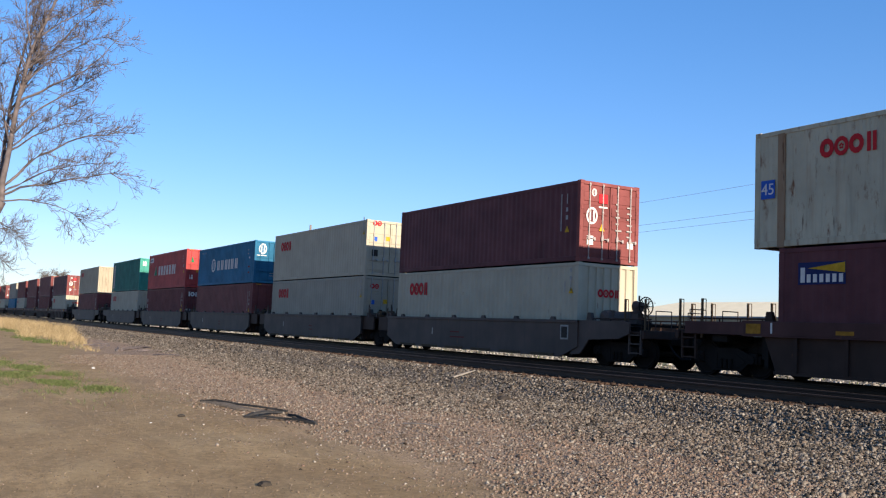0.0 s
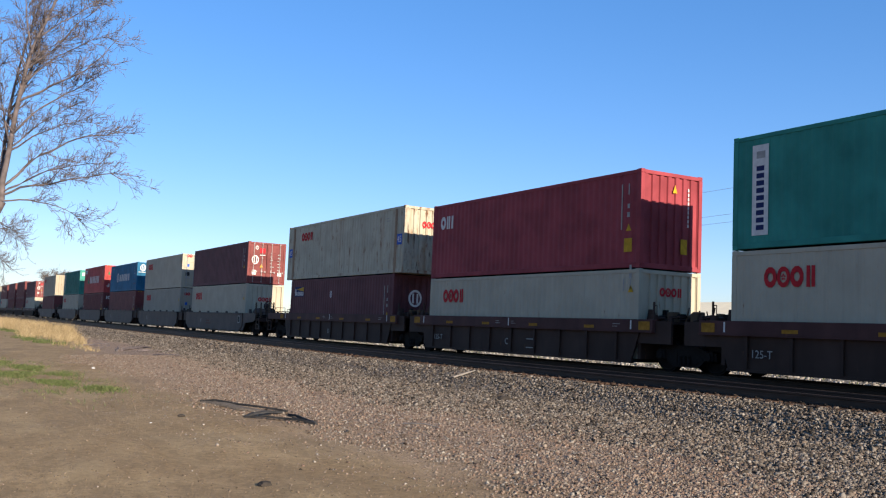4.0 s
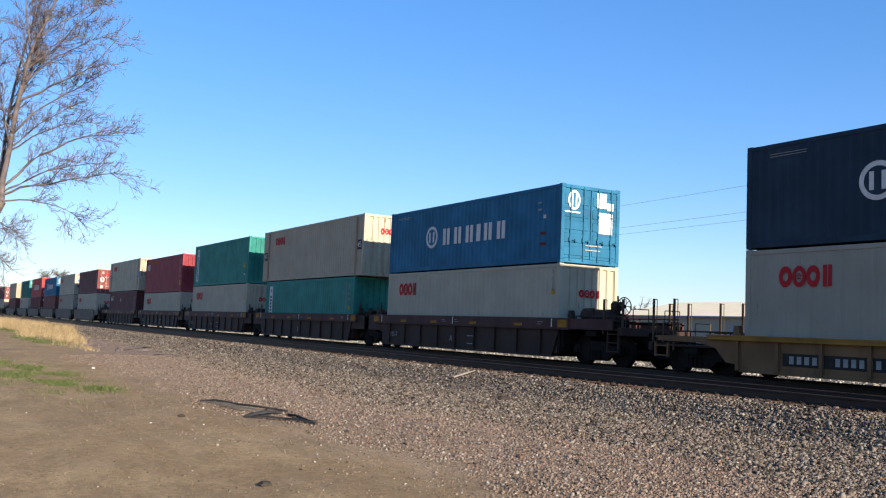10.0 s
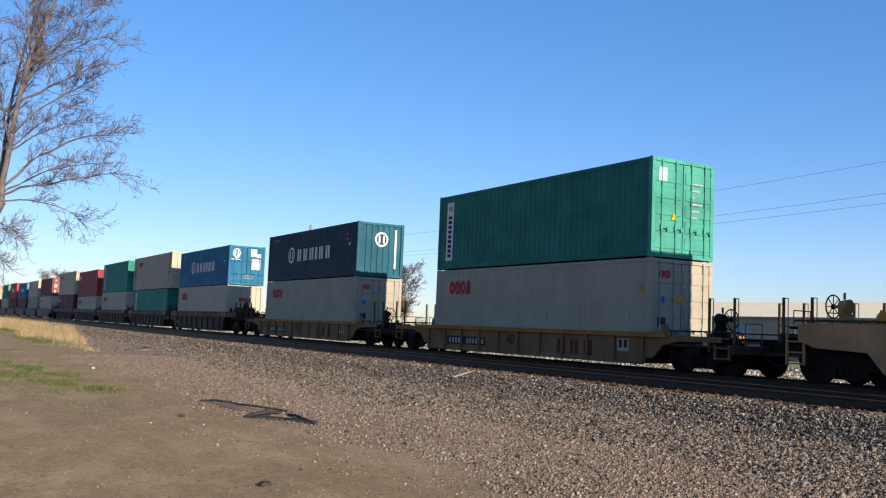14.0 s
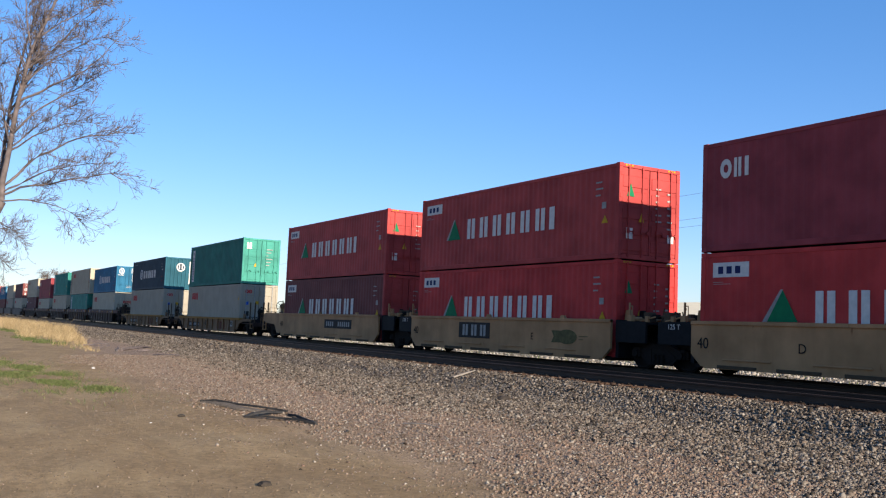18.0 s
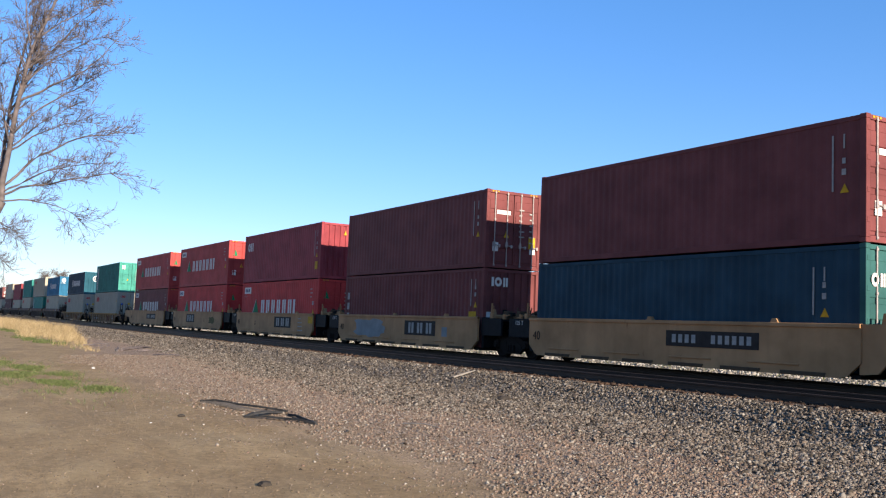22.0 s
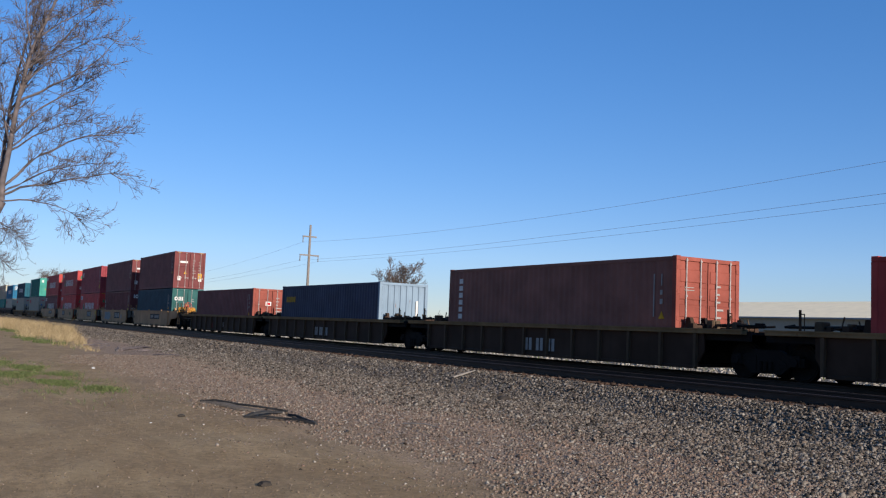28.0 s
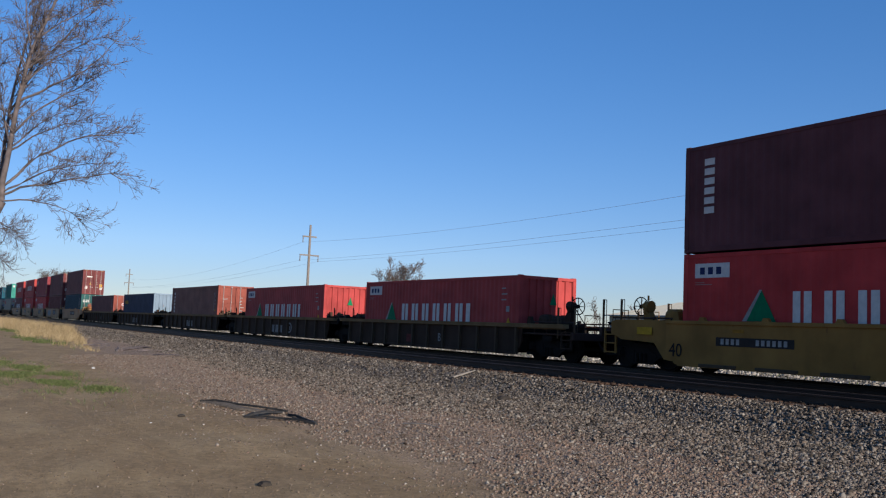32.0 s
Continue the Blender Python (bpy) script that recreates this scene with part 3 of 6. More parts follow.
            pts = [(-w / 2, -h / 2), (w / 2, -h / 2), (w * lean, h / 2)]
            prism(bm, pts, -0.003, 0.003)
        ob = put("marking", ("tri", round(b - a, 3), round(z1 - z0, 3)), wedge3, m, c, ((a + b) / 2, face, (z0 + z1) / 2) if axis == "Y" else (face, (a + b) / 2, (z0 + z1) / 2))
        if axis == "X":
            ob.rotation_euler = (0, 0, radians(90))
    elif kind == "ring":
        R = (b - a) / 2

        def disc(bm):
            rod(bm, (0, -0.003, 0), (0, 0.003, 0), R, n=24)
        for k, mm, lift in ((1.0, m, 0.0), (0.74, c_face(c), 0.003)):
            at = ((a + b) / 2, face - lift, (z0 + z1) / 2) if axis == "Y" else (face + lift, (a + b) / 2, (z0 + z1) / 2)
            ob = put("marking", ("disc", round(R, 3)), disc, mm, c, at)
            ob.scale = (k, 1, k * (z1 - z0) / (b - a))
            if axis == "X":
                ob.rotation_euler = (0, 0, radians(90))
        plate(a + R * 0.55, a + R * 0.8, z0 + R * 0.5, z1 - R * 0.5, m, 0.006)
        plate(b - R * 0.8, b - R * 0.55, z0 + R * 0.5, z1 - R * 0.5, m, 0.006)
    elif kind.startswith("no"):
        words = kind[2:]
        lettered("lettering", words, (z1 - z0) * 1.25, m, c, ((a + b) / 2, face - 0.005, (z0 + z1) / 2) if axis == "Y" else (face + 0.005, (a + b) / 2, (z0 + z1) / 2), (radians(90), 0, 0 if axis == "Y" else radians(90)))
    elif kind == "small":
        # a block of lettering too small to read
        n = max(2, int((z1 - z0) / 0.19))
        rng = random.Random(int(a * 100) + int(z0 * 100))
        for i in range(n):
            q = z0 + (z1 - z0) * i / n
            plate(a, a + (b - a) * rng.uniform(0.2, 0.65), q, q + (z1 - z0) / n * 0.24, GREYMARK if m is WHITE else m, 0.004)


def c_face(c):
    return [o for o in c.children if o.name.startswith("side_p")][0].material_slots[0].material


BARPAINT = {True: plain("painted white bar", (0.30, 0.29, 0.27), 0.5), False: plain("zinc plated bar", (0.31, 0.255, 0.23), 0.5, 0.15)}


def casting(bm):
    box(bm, -0.089, 0.089, -0.081, 0.081, -0.059, 0.059, 0.012)


def roof(bm, hl, hw, H):
    """Shallow cross corrugations between the top rails."""
    n = int(hl * 2 / 0.42)
    col = []
    for i in range(n + 1):
        x = -hl + 0.12 + (2 * hl - 0.24) * i / n
        z = H - 0.035 + (0.018 if i % 2 else 0.0)
        col.append((bm.verts.new((x, -hw + 0.05, z)), bm.verts.new((x, hw - 0.05, z))))
    for (a, b), (c, d) in zip(col, col[1:]):
        bm.faces.new((a, c, d, b))


def leaf(bm, H):
    """One door leaf: a framed sheet with four raised panels."""
    box(bm, -0.02, 0.02, -0.56, 0.56, 0.17, H - 0.14, 0.006)
    n = 5
    h = (H - 0.5) / n
    for i in range(n):
        box(bm, 0.018, 0.036, -0.50, 0.50, 0.26 + i * h, 0.26 + (i + 0.72) * h, 0.015)


def lock_bar(bm, H):
    rod(bm, (0, 0, 0.08), (0, 0, H - 0.06), 0.021, n=8)
    for z in (0.12, H * 0.33, H * 0.62, H - 0.12):
        box(bm, -0.02, 0.025, -0.035, 0.035, z - 0.03, z + 0.03, 0.006)
    rod(bm, (0.03, -0.03, H * 0.295), (0.04, 0.24, H * 0.285), 0.016, n=6)
    box(bm, -0.02, 0.05, 0.17, 0.24, H * 0.265, H * 0.305, 0.006)
    box(bm, -0.02, 0.04, -0.06, 0.03, H * 0.27, H * 0.32, 0.006)


# ---- railcars ----
def wheelset(bm):
    R = 0.457
    rod(bm, (0, -0.85, 0), (0, 0.85, 0), 0.08, n=10)
    for s in (-1, 1):
        y = s * 0.755
        rod(bm, (0, y - 0.055, 0), (0, y + 0.055, 0), R, n=28)
        rod(bm, (0, y - s * 0.075, 0), (0, y - s * 0.055, 0), R + 0.028, n=28)
        rod(bm, (0, y + s * 0.05, 0), (0, y + s * 0.09, 0), 0.16, n=14)
        torus(bm, (0, y + s * 0.05, 0), R - 0.06, 0.03, "Y", 28, 5)
        for k in range(3):
            a = k * 2.094
            box(bm, math.cos(a) * 0.26 - 0.03, math.cos(a) * 0.26 + 0.03, y + s * 0.05, y + s * 0.062, math.sin(a) * 0.26 - 0.03, math.sin(a) * 0.26 + 0.03)


def side_frame(bm):
    """A cast truck side: journal boxes at both ends, a deep middle with a window for the springs."""
    top = [(-1.12, 0.56), (-0.72, 0.60), (-0.38, 0.74), (0.38, 0.74), (0.72, 0.60), (1.12, 0.56)]
    low = [(1.12, 0.36), (0.72, 0.36), (0.46, 0.16), (-0.46, 0.16), (-0.72, 0.36), (-1.12, 0.36)]
    prism(bm, [(x, z) for x, z in top] + [(x, z) for x, z in low], -0.06, 0.06)
    for s in (-1, 1):
        box(bm, s * 0.89 - 0.14, s * 0.89 + 0.14, -0.12, 0.10, 0.34, 0.62, 0.03)
        rod(bm, (s * 0.89, -0.16, 0.457), (s * 0.89, -0.10, 0.457), 0.10, n=12)
        prism(bm, [(s * 0.30, 0.60), (s * 0.62, 0.42), (s * 0.62, 0.36), (s * 0.30, 0.22)], -0.075, -0.05)
    for k in (-0.16, 0.0, 0.16):
        rod(bm, (k, -0.08, 0.22), (k, -0.08, 0.46), 0.055, n=8)


def add_bogie(car, x):
    b = put("bogie", ("bogie",), lambda bm: (box(bm, -0.2, 0.2, -1.0, 1.0, 0.42, 0.66, 0.03), rod(bm, (0, 0, 0.6), (0, 0, 0.85), 0.22, n=14), box(bm, -1.2, 1.2, -0.04, 0.04, 0.28, 0.34)), IRON, car, (x, 0, 0), "sooty cast iron bogie")
    for s in (-1, 1):
        put("side_frame", ("side_frame",), side_frame, IRON, b, (0, s * 1.0, 0), "", (0, 0, 0 if s < 0 else math.pi))
    for s in (-0.89, 0.89):
        w = put("wheelset", ("wheelset",), wheelset, IRON, car, (x + s, 0, 0.457), "steel wheels on an axle")
        WHEELS.append((w, x + s))


def hand_brake(car, x, s, paint_mat, wheel_mat, drop=0.0):
    """A brake stand with a spoked hand wheel."""
    st = put("brake_stand", ("brake_stand", s), lambda bm: (prism(bm, [(-s * 0.42, 1.22), (s * 0.02, 1.22), (s * 0.10, 1.6), (-s * 0.10, 1.66)], -0.1, 0.1), rod(bm, (-s * 0.12, 0, 1.82), (s * 0.10, 0, 1.82), 0.17, 0.14, 14), box(bm, -0.14, 0.06, -0.13, 0.13, 1.58, 1.95, 0.05), rod(bm, (0, 0, 1.82), (0.3 * s, 0, 1.82), 0.04), rod(bm, (s * 0.1, 0.1, 1.7), (s * 0.45, 0.16, 1.28), 0.018, n=6), rod(bm, (s * 0.02, 0, 1.98), (s * 0.02, 0, 2.14), 0.03, n=6)), paint_mat, car, (x, -0.55, -drop))

    def hw(bm):
        torus(bm, (0, 0, 0), 0.27, 0.018, "X", 22, 6)
        rod(bm, (-0.03, 0, 0), (0.03, 0, 0), 0.06, n=10)
        for k in range(8):
            a = k * math.pi / 4
            rod(bm, (0, 0, 0), (0, math.cos(a) * 0.27, math.sin(a) * 0.27), 0.012, n=5)
    put("hand_wheel", ("hand_wheel",), hw, wheel_mat, st, (0.32 * s, 0, 1.82), "spoked hand wheel")


def coupler_end(car, s, mat_, kind, brake=None, x_end=9.35, top=1.25):
    """The end over a bogie: centre sill, deck, walkway rails, stanchions, ladder, coupler and hose."""
    turn = (0, 0, 0 if s > 0 else math.pi)
    put("centre_sill", ("centre_sill", x_end, top), lambda bm: (box(bm, 6.3, x_end, -0.35, 0.35, 0.72, top - 0.32), box(bm, 7.6, 8.1, -1.3, 1.3, top - 0.48, top - 0.32), box(bm, 6.3, 6.5, -1.3, 1.3, 0.5, top - 0.3)), IRON, car, (0, 0, 0), "", turn)
    put("end_platform", ("end_platform", x_end, top), lambda bm: (box(bm, 6.3, x_end - 0.15, -1.33, 1.33, top - 0.30, top - 0.24, 0.01), box(bm, x_end - 0.12, x_end, -1.4, 1.4, top - 0.44, top - 0.2, 0.015)), PAINTS["umber"], car, (0, 0, 0), "", turn)
    put("coupler", ("coupler",), lambda bm: (box(bm, 9.0, 9.62, -0.08, 0.08, 0.72, 0.92, 0.02), prism(bm, [(9.55, 0.66), (9.9, 0.66), (9.9, 0.98), (9.55, 0.98)], -0.02, 0.2), prism(bm, [(9.62, 0.68), (9.84, 0.68), (9.84, 0.96), (9.62, 0.96)], -0.19, -0.02)), IRON, car, (0, 0, 0), "", turn)

    def hose(bm):
        pts = [Vector((9.2, -0.35, 0.8)), Vector((9.5, -0.38, 0.5)), Vector((9.72, -0.32, 0.34)), Vector((9.95, -0.2, 0.36))]
        for a, b in zip(pts, pts[1:]):
            rod(bm, a, b, 0.03, n=6)
    put("air_hose", ("air_hose",), hose, BLACK, car, (0, 0, 0), "black rubber air hose", turn)
    h = 2.0 if kind != "olive" else 1.75

    def stanchion(bm):
        box(bm, -0.03, 0.03, -0.025, 0.025, top - 0.4, h, 0.006)
        for a, b in (((0.13, 0, top - 0.2), (0.13, 0, h - 0.02)), ((0, 0, h - 0.02), (0.13, 0, h - 0.02)), ((0, 0, top - 0.2), (0.13, 0, top - 0.2))):
            rod(bm, a, b, 0.011, n=6)
    for x, y in ((x_end - 0.08, -1.3), (x_end - 0.9, -1.32), (x_end - 0.08, 1.3), (x_end - 0.9, 1.32)):
        put("grab_post", ("grab_post", h, top), stanchion, PAINTS["rib"], car, (s * x, y, 0))

    def ladder(bm):
        for z in (0.44, 0.70, 0.95):
            box(bm, -0.22, 0.22, -0.05, 0.03, z, z + 0.035)
        for q in (-0.24, 0.24):
            box(bm, q - 0.025, q + 0.025, -0.03, 0.03, 0.42, top - 0.2)
    for y in (-1.32, 1.32):
        put("step_ladder", ("step_ladder", top), ladder, mat_, car, (s * (x_end - 0.45), y, 0))

    def walkway_rail(bm):
        # a low rail along the deck with short posts
        rod(bm, (6.7, 0, top + 0.12), (x_end - 0.1, 0, top + 0.12), 0.022, n=6)
        for x in (6.8, 7.5, 8.2, 8.85):
            rod(bm, (x, 0, top - 0.25), (x, 0, top + 0.12), 0.02, n=6)
    for y in (-1.05, 0.95):
        put("walkway_rail", ("walkway_rail", x_end, top), walkway_rail, PAINTS["umber"], car, (0, y if s > 0 else -y, 0), "", turn)

    def rail3(bm):
        for q in (-0.3, 0.3):
            rod(bm, (0, q, top - 0.22), (0, q, top + 0.36), 0.014, n=6)
        rod(bm, (0, -0.3, top + 0.36), (0, 0.3, top + 0.36), 0.014, n=6)
    for y in (-0.62, 0.62):
        put("handrail", ("handrail", top), rail3, mat_, car, (s * (x_end - 0.06), y, 0))
    put("grating", ("grating", x_end, top), lambda bm: [box(bm, x_end - 0.85, x_end - 0.1, y - 0.012, y + 0.012, top - 0.06, top - 0.02) for y in np.linspace(-1.15, 1.15, 16)] + [box(bm, x, x + 0.03, -1.18, 1.18, top - 0.09, top - 0.05) for x in (x_end - 0.8, x_end - 0.2)], IRON, car, (0, 0, 0), "", turn)
    put("valve_box", ("valve_box",), lambda bm: (box(bm, -0.22, 0.22, -0.3, 0.3, 0.0, 0.34, 0.03), rod(bm, (-0.4, -0.1, 0.12), (0.5, -0.1, 0.12), 0.05), rod(bm, (0.1, -0.5, 0.2), (0.1, 0.45, 0.2), 0.03), rod(bm, (-0.1, 0.2, 0.3), (-0.1, 0.2, 0.46), 0.07)), IRON, car, (s * 7.25, 0.35, top - 0.24))
    put("guide_horn", ("guide_horn", top), lambda bm: prism(bm, [(-0.16, top - 0.05), (0.16, top - 0.05), (0.05, top + 0.3), (-0.09, top + 0.3)], -0.06, 0.06), mat_, car, (s * 6.5, -1.0, 0))
    if brake:
        hand_brake(car, s * 8.15, s, mat_ if kind != "ribbed" else IRON, brake, 0.35 if kind == "ribbed" else 0.0)
        if kind != "ribbed":
            put("air_tank", ("air_tank",), lambda bm: (rod(bm, (0, -0.6, 0), (0, 0.6, 0), 0.21, n=16), rod(bm, (0, -0.68, 0), (0, -0.6, 0), 0.1, 0.21, 16), rod(bm, (0, 0.6, 0), (0, 0.68, 0), 0.21, 0.1, 16), box(bm, -0.24, 0.24, -0.42, -0.36, -0.3, 0.23, 0.01), box(bm, -0.24, 0.24, 0.36, 0.42, -0.3, 0.23, 0.01)), mat_ if kind != "tan" else TANK, car, (s * 6.95, -0.25, top + 0.16))


def deck_gear(car, s, x0, x1, top, mat_):
    """What stands on the deck between two wells: guide horns, brake pipe, levers and a valve."""
    put("brake_pipe", ("brake_pipe", round(x1 - x0, 2)), lambda bm: (rod(bm, (x0 - x1, 0, 0), (0, 0, 0), 0.035), rod(bm, (x0 - x1, 0, 0), (x0 - x1, 0.35, 0.05), 0.03), box(bm, -0.3, -0.05, -0.07, 0.07, -0.05, 0.08, 0.02)), IRON, car, (s * x1 if s > 0 else -x0, -0.75, top + 0.10))
    put("valve", ("valve",), lambda bm: (box(bm, -0.13, 0.13, -0.16, 0.16, 0, 0.26, 0.03), rod(bm, (0, 0, 0.26), (0.08, 0, 0.36), 0.025), rod(bm, (-0.2, 0.05, 0.1), (0.22, 0.05, 0.1), 0.05)), IRON, car, (s * (x0 + 0.55), 0.2, top - 0.06))
    put("lever", ("lever",), lambda bm: (rod(bm, (-0.3, 0, 0.02), (0.32, 0, 0.14), 0.022), box(bm, -0.06, 0.06, -0.05, 0.05, -0.02, 0.16, 0.01)), mat_, car, (s * (x0 + 0.8), -1.05, top - 0.04))
    put("cross_tube", ("cross_tube",), lambda bm: (rod(bm, (0, -1.2, 0), (0, 1.2, 0), 0.06), box(bm, -0.09, 0.09, -1.25, -1.1, -0.1, 0.1, 0.01), box(bm, -0.09, 0.09, 1.1, 1.25, -0.1, 0.1, 0.01)), mat_, car, (s * (x0 + 0.25), 0, top + 0.04))
    put("rigging", ("rigging",), lambda bm: (rod(bm, (-0.75, -0.6, 0.16), (0.75, -0.6, 0.2), 0.03, n=6), rod(bm, (-0.6, 0.5, 0.12), (0.8, 0.4, 0.18), 0.03, n=6), box(bm, -0.5, -0.25, -0.75, -0.45, 0.0, 0.3, 0.03), box(bm, 0.35, 0.5, -0.7, -0.5, 0.0, 0.26, 0.02), rod(bm, (0.1, -0.6, 0.0), (0.22, -0.6, 0.42), 0.02, n=6), rod(bm, (-0.1, 0.5, 0.0), (-0.2, 0.5, 0.36), 0.02, n=6), rod(bm, (-0.4, -0.62, 0.17), (-0.4, 0.5, 0.13), 0.03, n=6)), PAINTS["rib"], car, (s * (x0 + 0.9), -0.1, top - 0.06))
    for y in (-0.5, 0.9):
        put("guide_horn", ("guide_horn_small",), lambda bm: prism(bm, [(-0.12, -0.05), (0.12, -0.05), (0.04, 0.3), (-0.1, 0.3)], -0.05, 0.05), IRON, car, (s * (x0 + 0.02), y, top))


def joint_end(car, s, x_mid, mat_, top, dark):
    """The end of a unit that shares its bogie with the next: a short nose, bulkhead and side bearing plates."""
    low = 0.92 if top == 1.21 else 0.75
    put("end_nose", ("end_nose", round(x_mid, 2), top), lambda bm: (box(bm, 6.25, x_mid - 0.06, -0.3, 0.3, 0.62, 1.02, 0.02), prism(bm, [(6.25, low), (x_mid - 0.25, low), (x_mid - 0.25, top - 0.05), (6.25, top - 0.02)], -1.36, -1.28), prism(bm, [(6.25, low), (x_mid - 0.25, low), (x_mid - 0.25, top - 0.05), (6.25, top - 0.02)], 1.28, 1.36), box(bm, 6.25, x_mid - 0.25, -1.28, 1.28, top - 0.12, top - 0.06), box(bm, 6.2, 6.32, -1.3, 1.3, 0.3, top)), dark, car, (0, 0, 0), "", (0, 0, 0 if s > 0 else math.pi))
    put("grab_post", ("grab_short", top), lambda bm: (box(bm, -0.03, 0.03, -0.02, 0.02, top - 0.1, top + 0.5, 0.006), rod(bm, (0.12, 0, top - 0.1), (0.12, 0, top + 0.4), 0.012, n=6), rod(bm, (0, 0, top + 0.4), (0.12, 0, top + 0.4), 0.012, n=6)), mat_, car, (s * (x_mid - 1.1), -1.2, 0))
    deck_gear(car, s, 6.45, x_mid - 0.3, top, mat_)
    put("guide_horn", ("guide_horn", top), lambda bm: prism(bm, [(-0.16, top - 0.05), (0.16, top - 0.05), (0.05, top + 0.3), (-0.09, top + 0.3)], -0.06, 0.06), mat_, car, (s * 6.32, -0.9, 0))


def well_car(kind, label, left, right, dl, dr, brake_left=None, brake_right=None):
    """One unit of a well car. left, right: C for a coupler end, A for an end that shares a bogie at dl or dr from its middle."""
    car = thing("well_car", label, "railcar", "well cars of the train")
    main, topc, dark = {"sill": ("umber", "sill", "umber"), "plate": ("slate", "slate", "umber"), "tan": ("tan", "tan", None), "yellow": ("yellow", "yellow", "yellow"), "ribbed": ("dusktan", "duskyellow", "dusktan"), "olive": ("olive", "olivetop", "olive")}[kind]
    M, T, K = PAINTS[main], PAINTS[topc], (PAINTS[dark] if dark else BLACK)
    top = {"sill": 1.42, "plate": 1.36, "tan": 1.40, "yellow": 1.40, "ribbed": 1.06, "olive": 1.21}[kind]
    half = 6.45 if kind != "olive" else 7.45
    for sy in (-1, 1):
        if kind == "sill":
            put("top_sill", ("top_sill", kind), lambda bm: (box(bm, -half - 0.5, half + 0.5, -0.09, 0.09, 1.08, top, 0.01), box(bm, -half - 0.5, half + 0.5, -0.12, 0.12, 1.05, 1.085)), T, car, (0, sy * 1.38, 0))
            put("side_plate", ("side_plate", kind), lambda bm: (prism(bm, [(-half + 0.1, 1.06), (half - 0.1, 1.06), (half - 0.45, 0.2), (-half + 0.45, 0.2)], -0.03, 0.03), box(bm, -half + 0.4, half - 0.4, -0.06, 0.06, 0.17, 0.24)), M, car, (0, sy * 1.36, 0))
            for i in range(9 if sy < 0 else 0):
                put("side_rib", ("side_rib", kind), lambda bm: prism(bm, [(-0.05, 1.06), (0.05, 1.06), (0.04, 0.24), (-0.04, 0.24)], -0.05, 0.05), M, car, (-5.4 + i * 1.35, -1.40, 0))
        elif kind in ("plate", "tan", "yellow"):
            cut = 0.75 if kind == "plate" else 0.35
            lw = half - 0.3 if kind == "tan" else half

            def side(bm):
                prism(bm, [(-lw, top), (lw, top), (lw, 0.55), (lw - cut, 0.24), (-lw + cut, 0.24), (-lw, 0.55)], -0.04, 0.04)
                box(bm, -lw, lw, -0.075, 0.06, top - 0.09, top + 0.004, 0.008)
                box(bm, -lw + cut + 0.1, lw - cut - 0.1, -0.06, 0.06, 0.2, 0.25)
                for x in ((-0.45, 0.45 + lw * 0.55) if kind == "tan" else np.linspace(1.3 - lw, lw - 1.3, 6)):
                    prism(bm, [(x - 0.12, top), (x + 0.12, top), (x + 0.06, top + 0.1), (x - 0.06, top + 0.1)], -0.05, 0.05)
            put("side_plate", ("side_plate", kind), side, M, car, (0, sy * 1.43, 0), "", (0, 0, 0 if sy < 0 else math.pi))
            for i in range(6):
                w = 1.25
                put("floor_hook", ("floor_hook",), lambda bm: box(bm, -w / 2, w / 2, -0.03, 0.03, -0.045, 0.045, 0.01), PAINTS["rib"], car, (-4.6 + i * 1.85, sy * 1.472, 0.255))
            for i in range(4 if kind == "tan" else 0):
                put("ledge", ("ledge",), lambda bm: box(bm, -0.75, 0.75, -0.022, 0.022, -0.02, 0.02, 0.008), M, car, (-4.3 + i * 2.7, sy * 1.482, 0.44))
        else:
            n = 12 if kind == "olive" else 11
            # the side ends short of the bogies; the top sill runs on over them
            p0, p1 = (-6.7 if left == "C" and kind == "olive" else -half), (6.7 if right == "C" and kind == "olive" else half)
            q0, q1 = (-9.0 if left == "C" else 0.35 - dl) if kind == "olive" else -half - 0.6, (9.0 if right == "C" else dr - 0.35) if kind == "olive" else half + 0.6
            put("top_sill", ("top_sill", kind, q0, q1), lambda bm: (box(bm, q0, q1, -0.12, 0.12, top - 0.13, top, 0.012), box(bm, q0, q1, -0.15 if sy < 0 else -0.02, 0.02 if sy < 0 else 0.15, top - 0.03, top + 0.003)), T, car, (0, sy * 1.42, 0))
            put("side_plate", ("side_plate", kind, p0, p1), lambda bm: (prism(bm, [(p0 + 0.1, top - 0.12), (p1 - 0.1, top - 0.12), (p1 - 0.1, 0.6), (p1 - 0.4, 0.18), (p0 + 0.4, 0.18), (p0 + 0.1, 0.6)], -0.025, 0.025), box(bm, p0 + 0.4, p1 - 0.4, -0.06, 0.06, 0.16, 0.25, 0.01)), M, car, (0, sy * 1.40, 0))
            for i in range(n):
                put("side_rib", ("side_rib", kind), lambda bm: prism(bm, [(-0.045, top - 0.13), (0.045, top - 0.13), (0.045, 0.2), (-0.045, 0.2)], -0.06, 0.06), PAINTS["rib"] if kind == "olive" else M, car, (p0 + 0.35 + i * (p1 - p0 - 0.7) / (n - 1), sy * (1.46 if kind == "olive" else 1.43), 0))
    for x in np.linspace(-half + 0.5, half - 0.5, 9):
        put("floor_beam", ("floor_beam",), lambda bm: box(bm, -0.12, 0.12, -1.36, 1.36, 0.2, 0.285), IRON, car, (float(x), 0, 0))
    put("well_floor", ("well_floor", half), lambda bm: box(bm, -half + 0.3, half - 0.3, -0.3, 0.3, 0.205, 0.28), IRON, car)
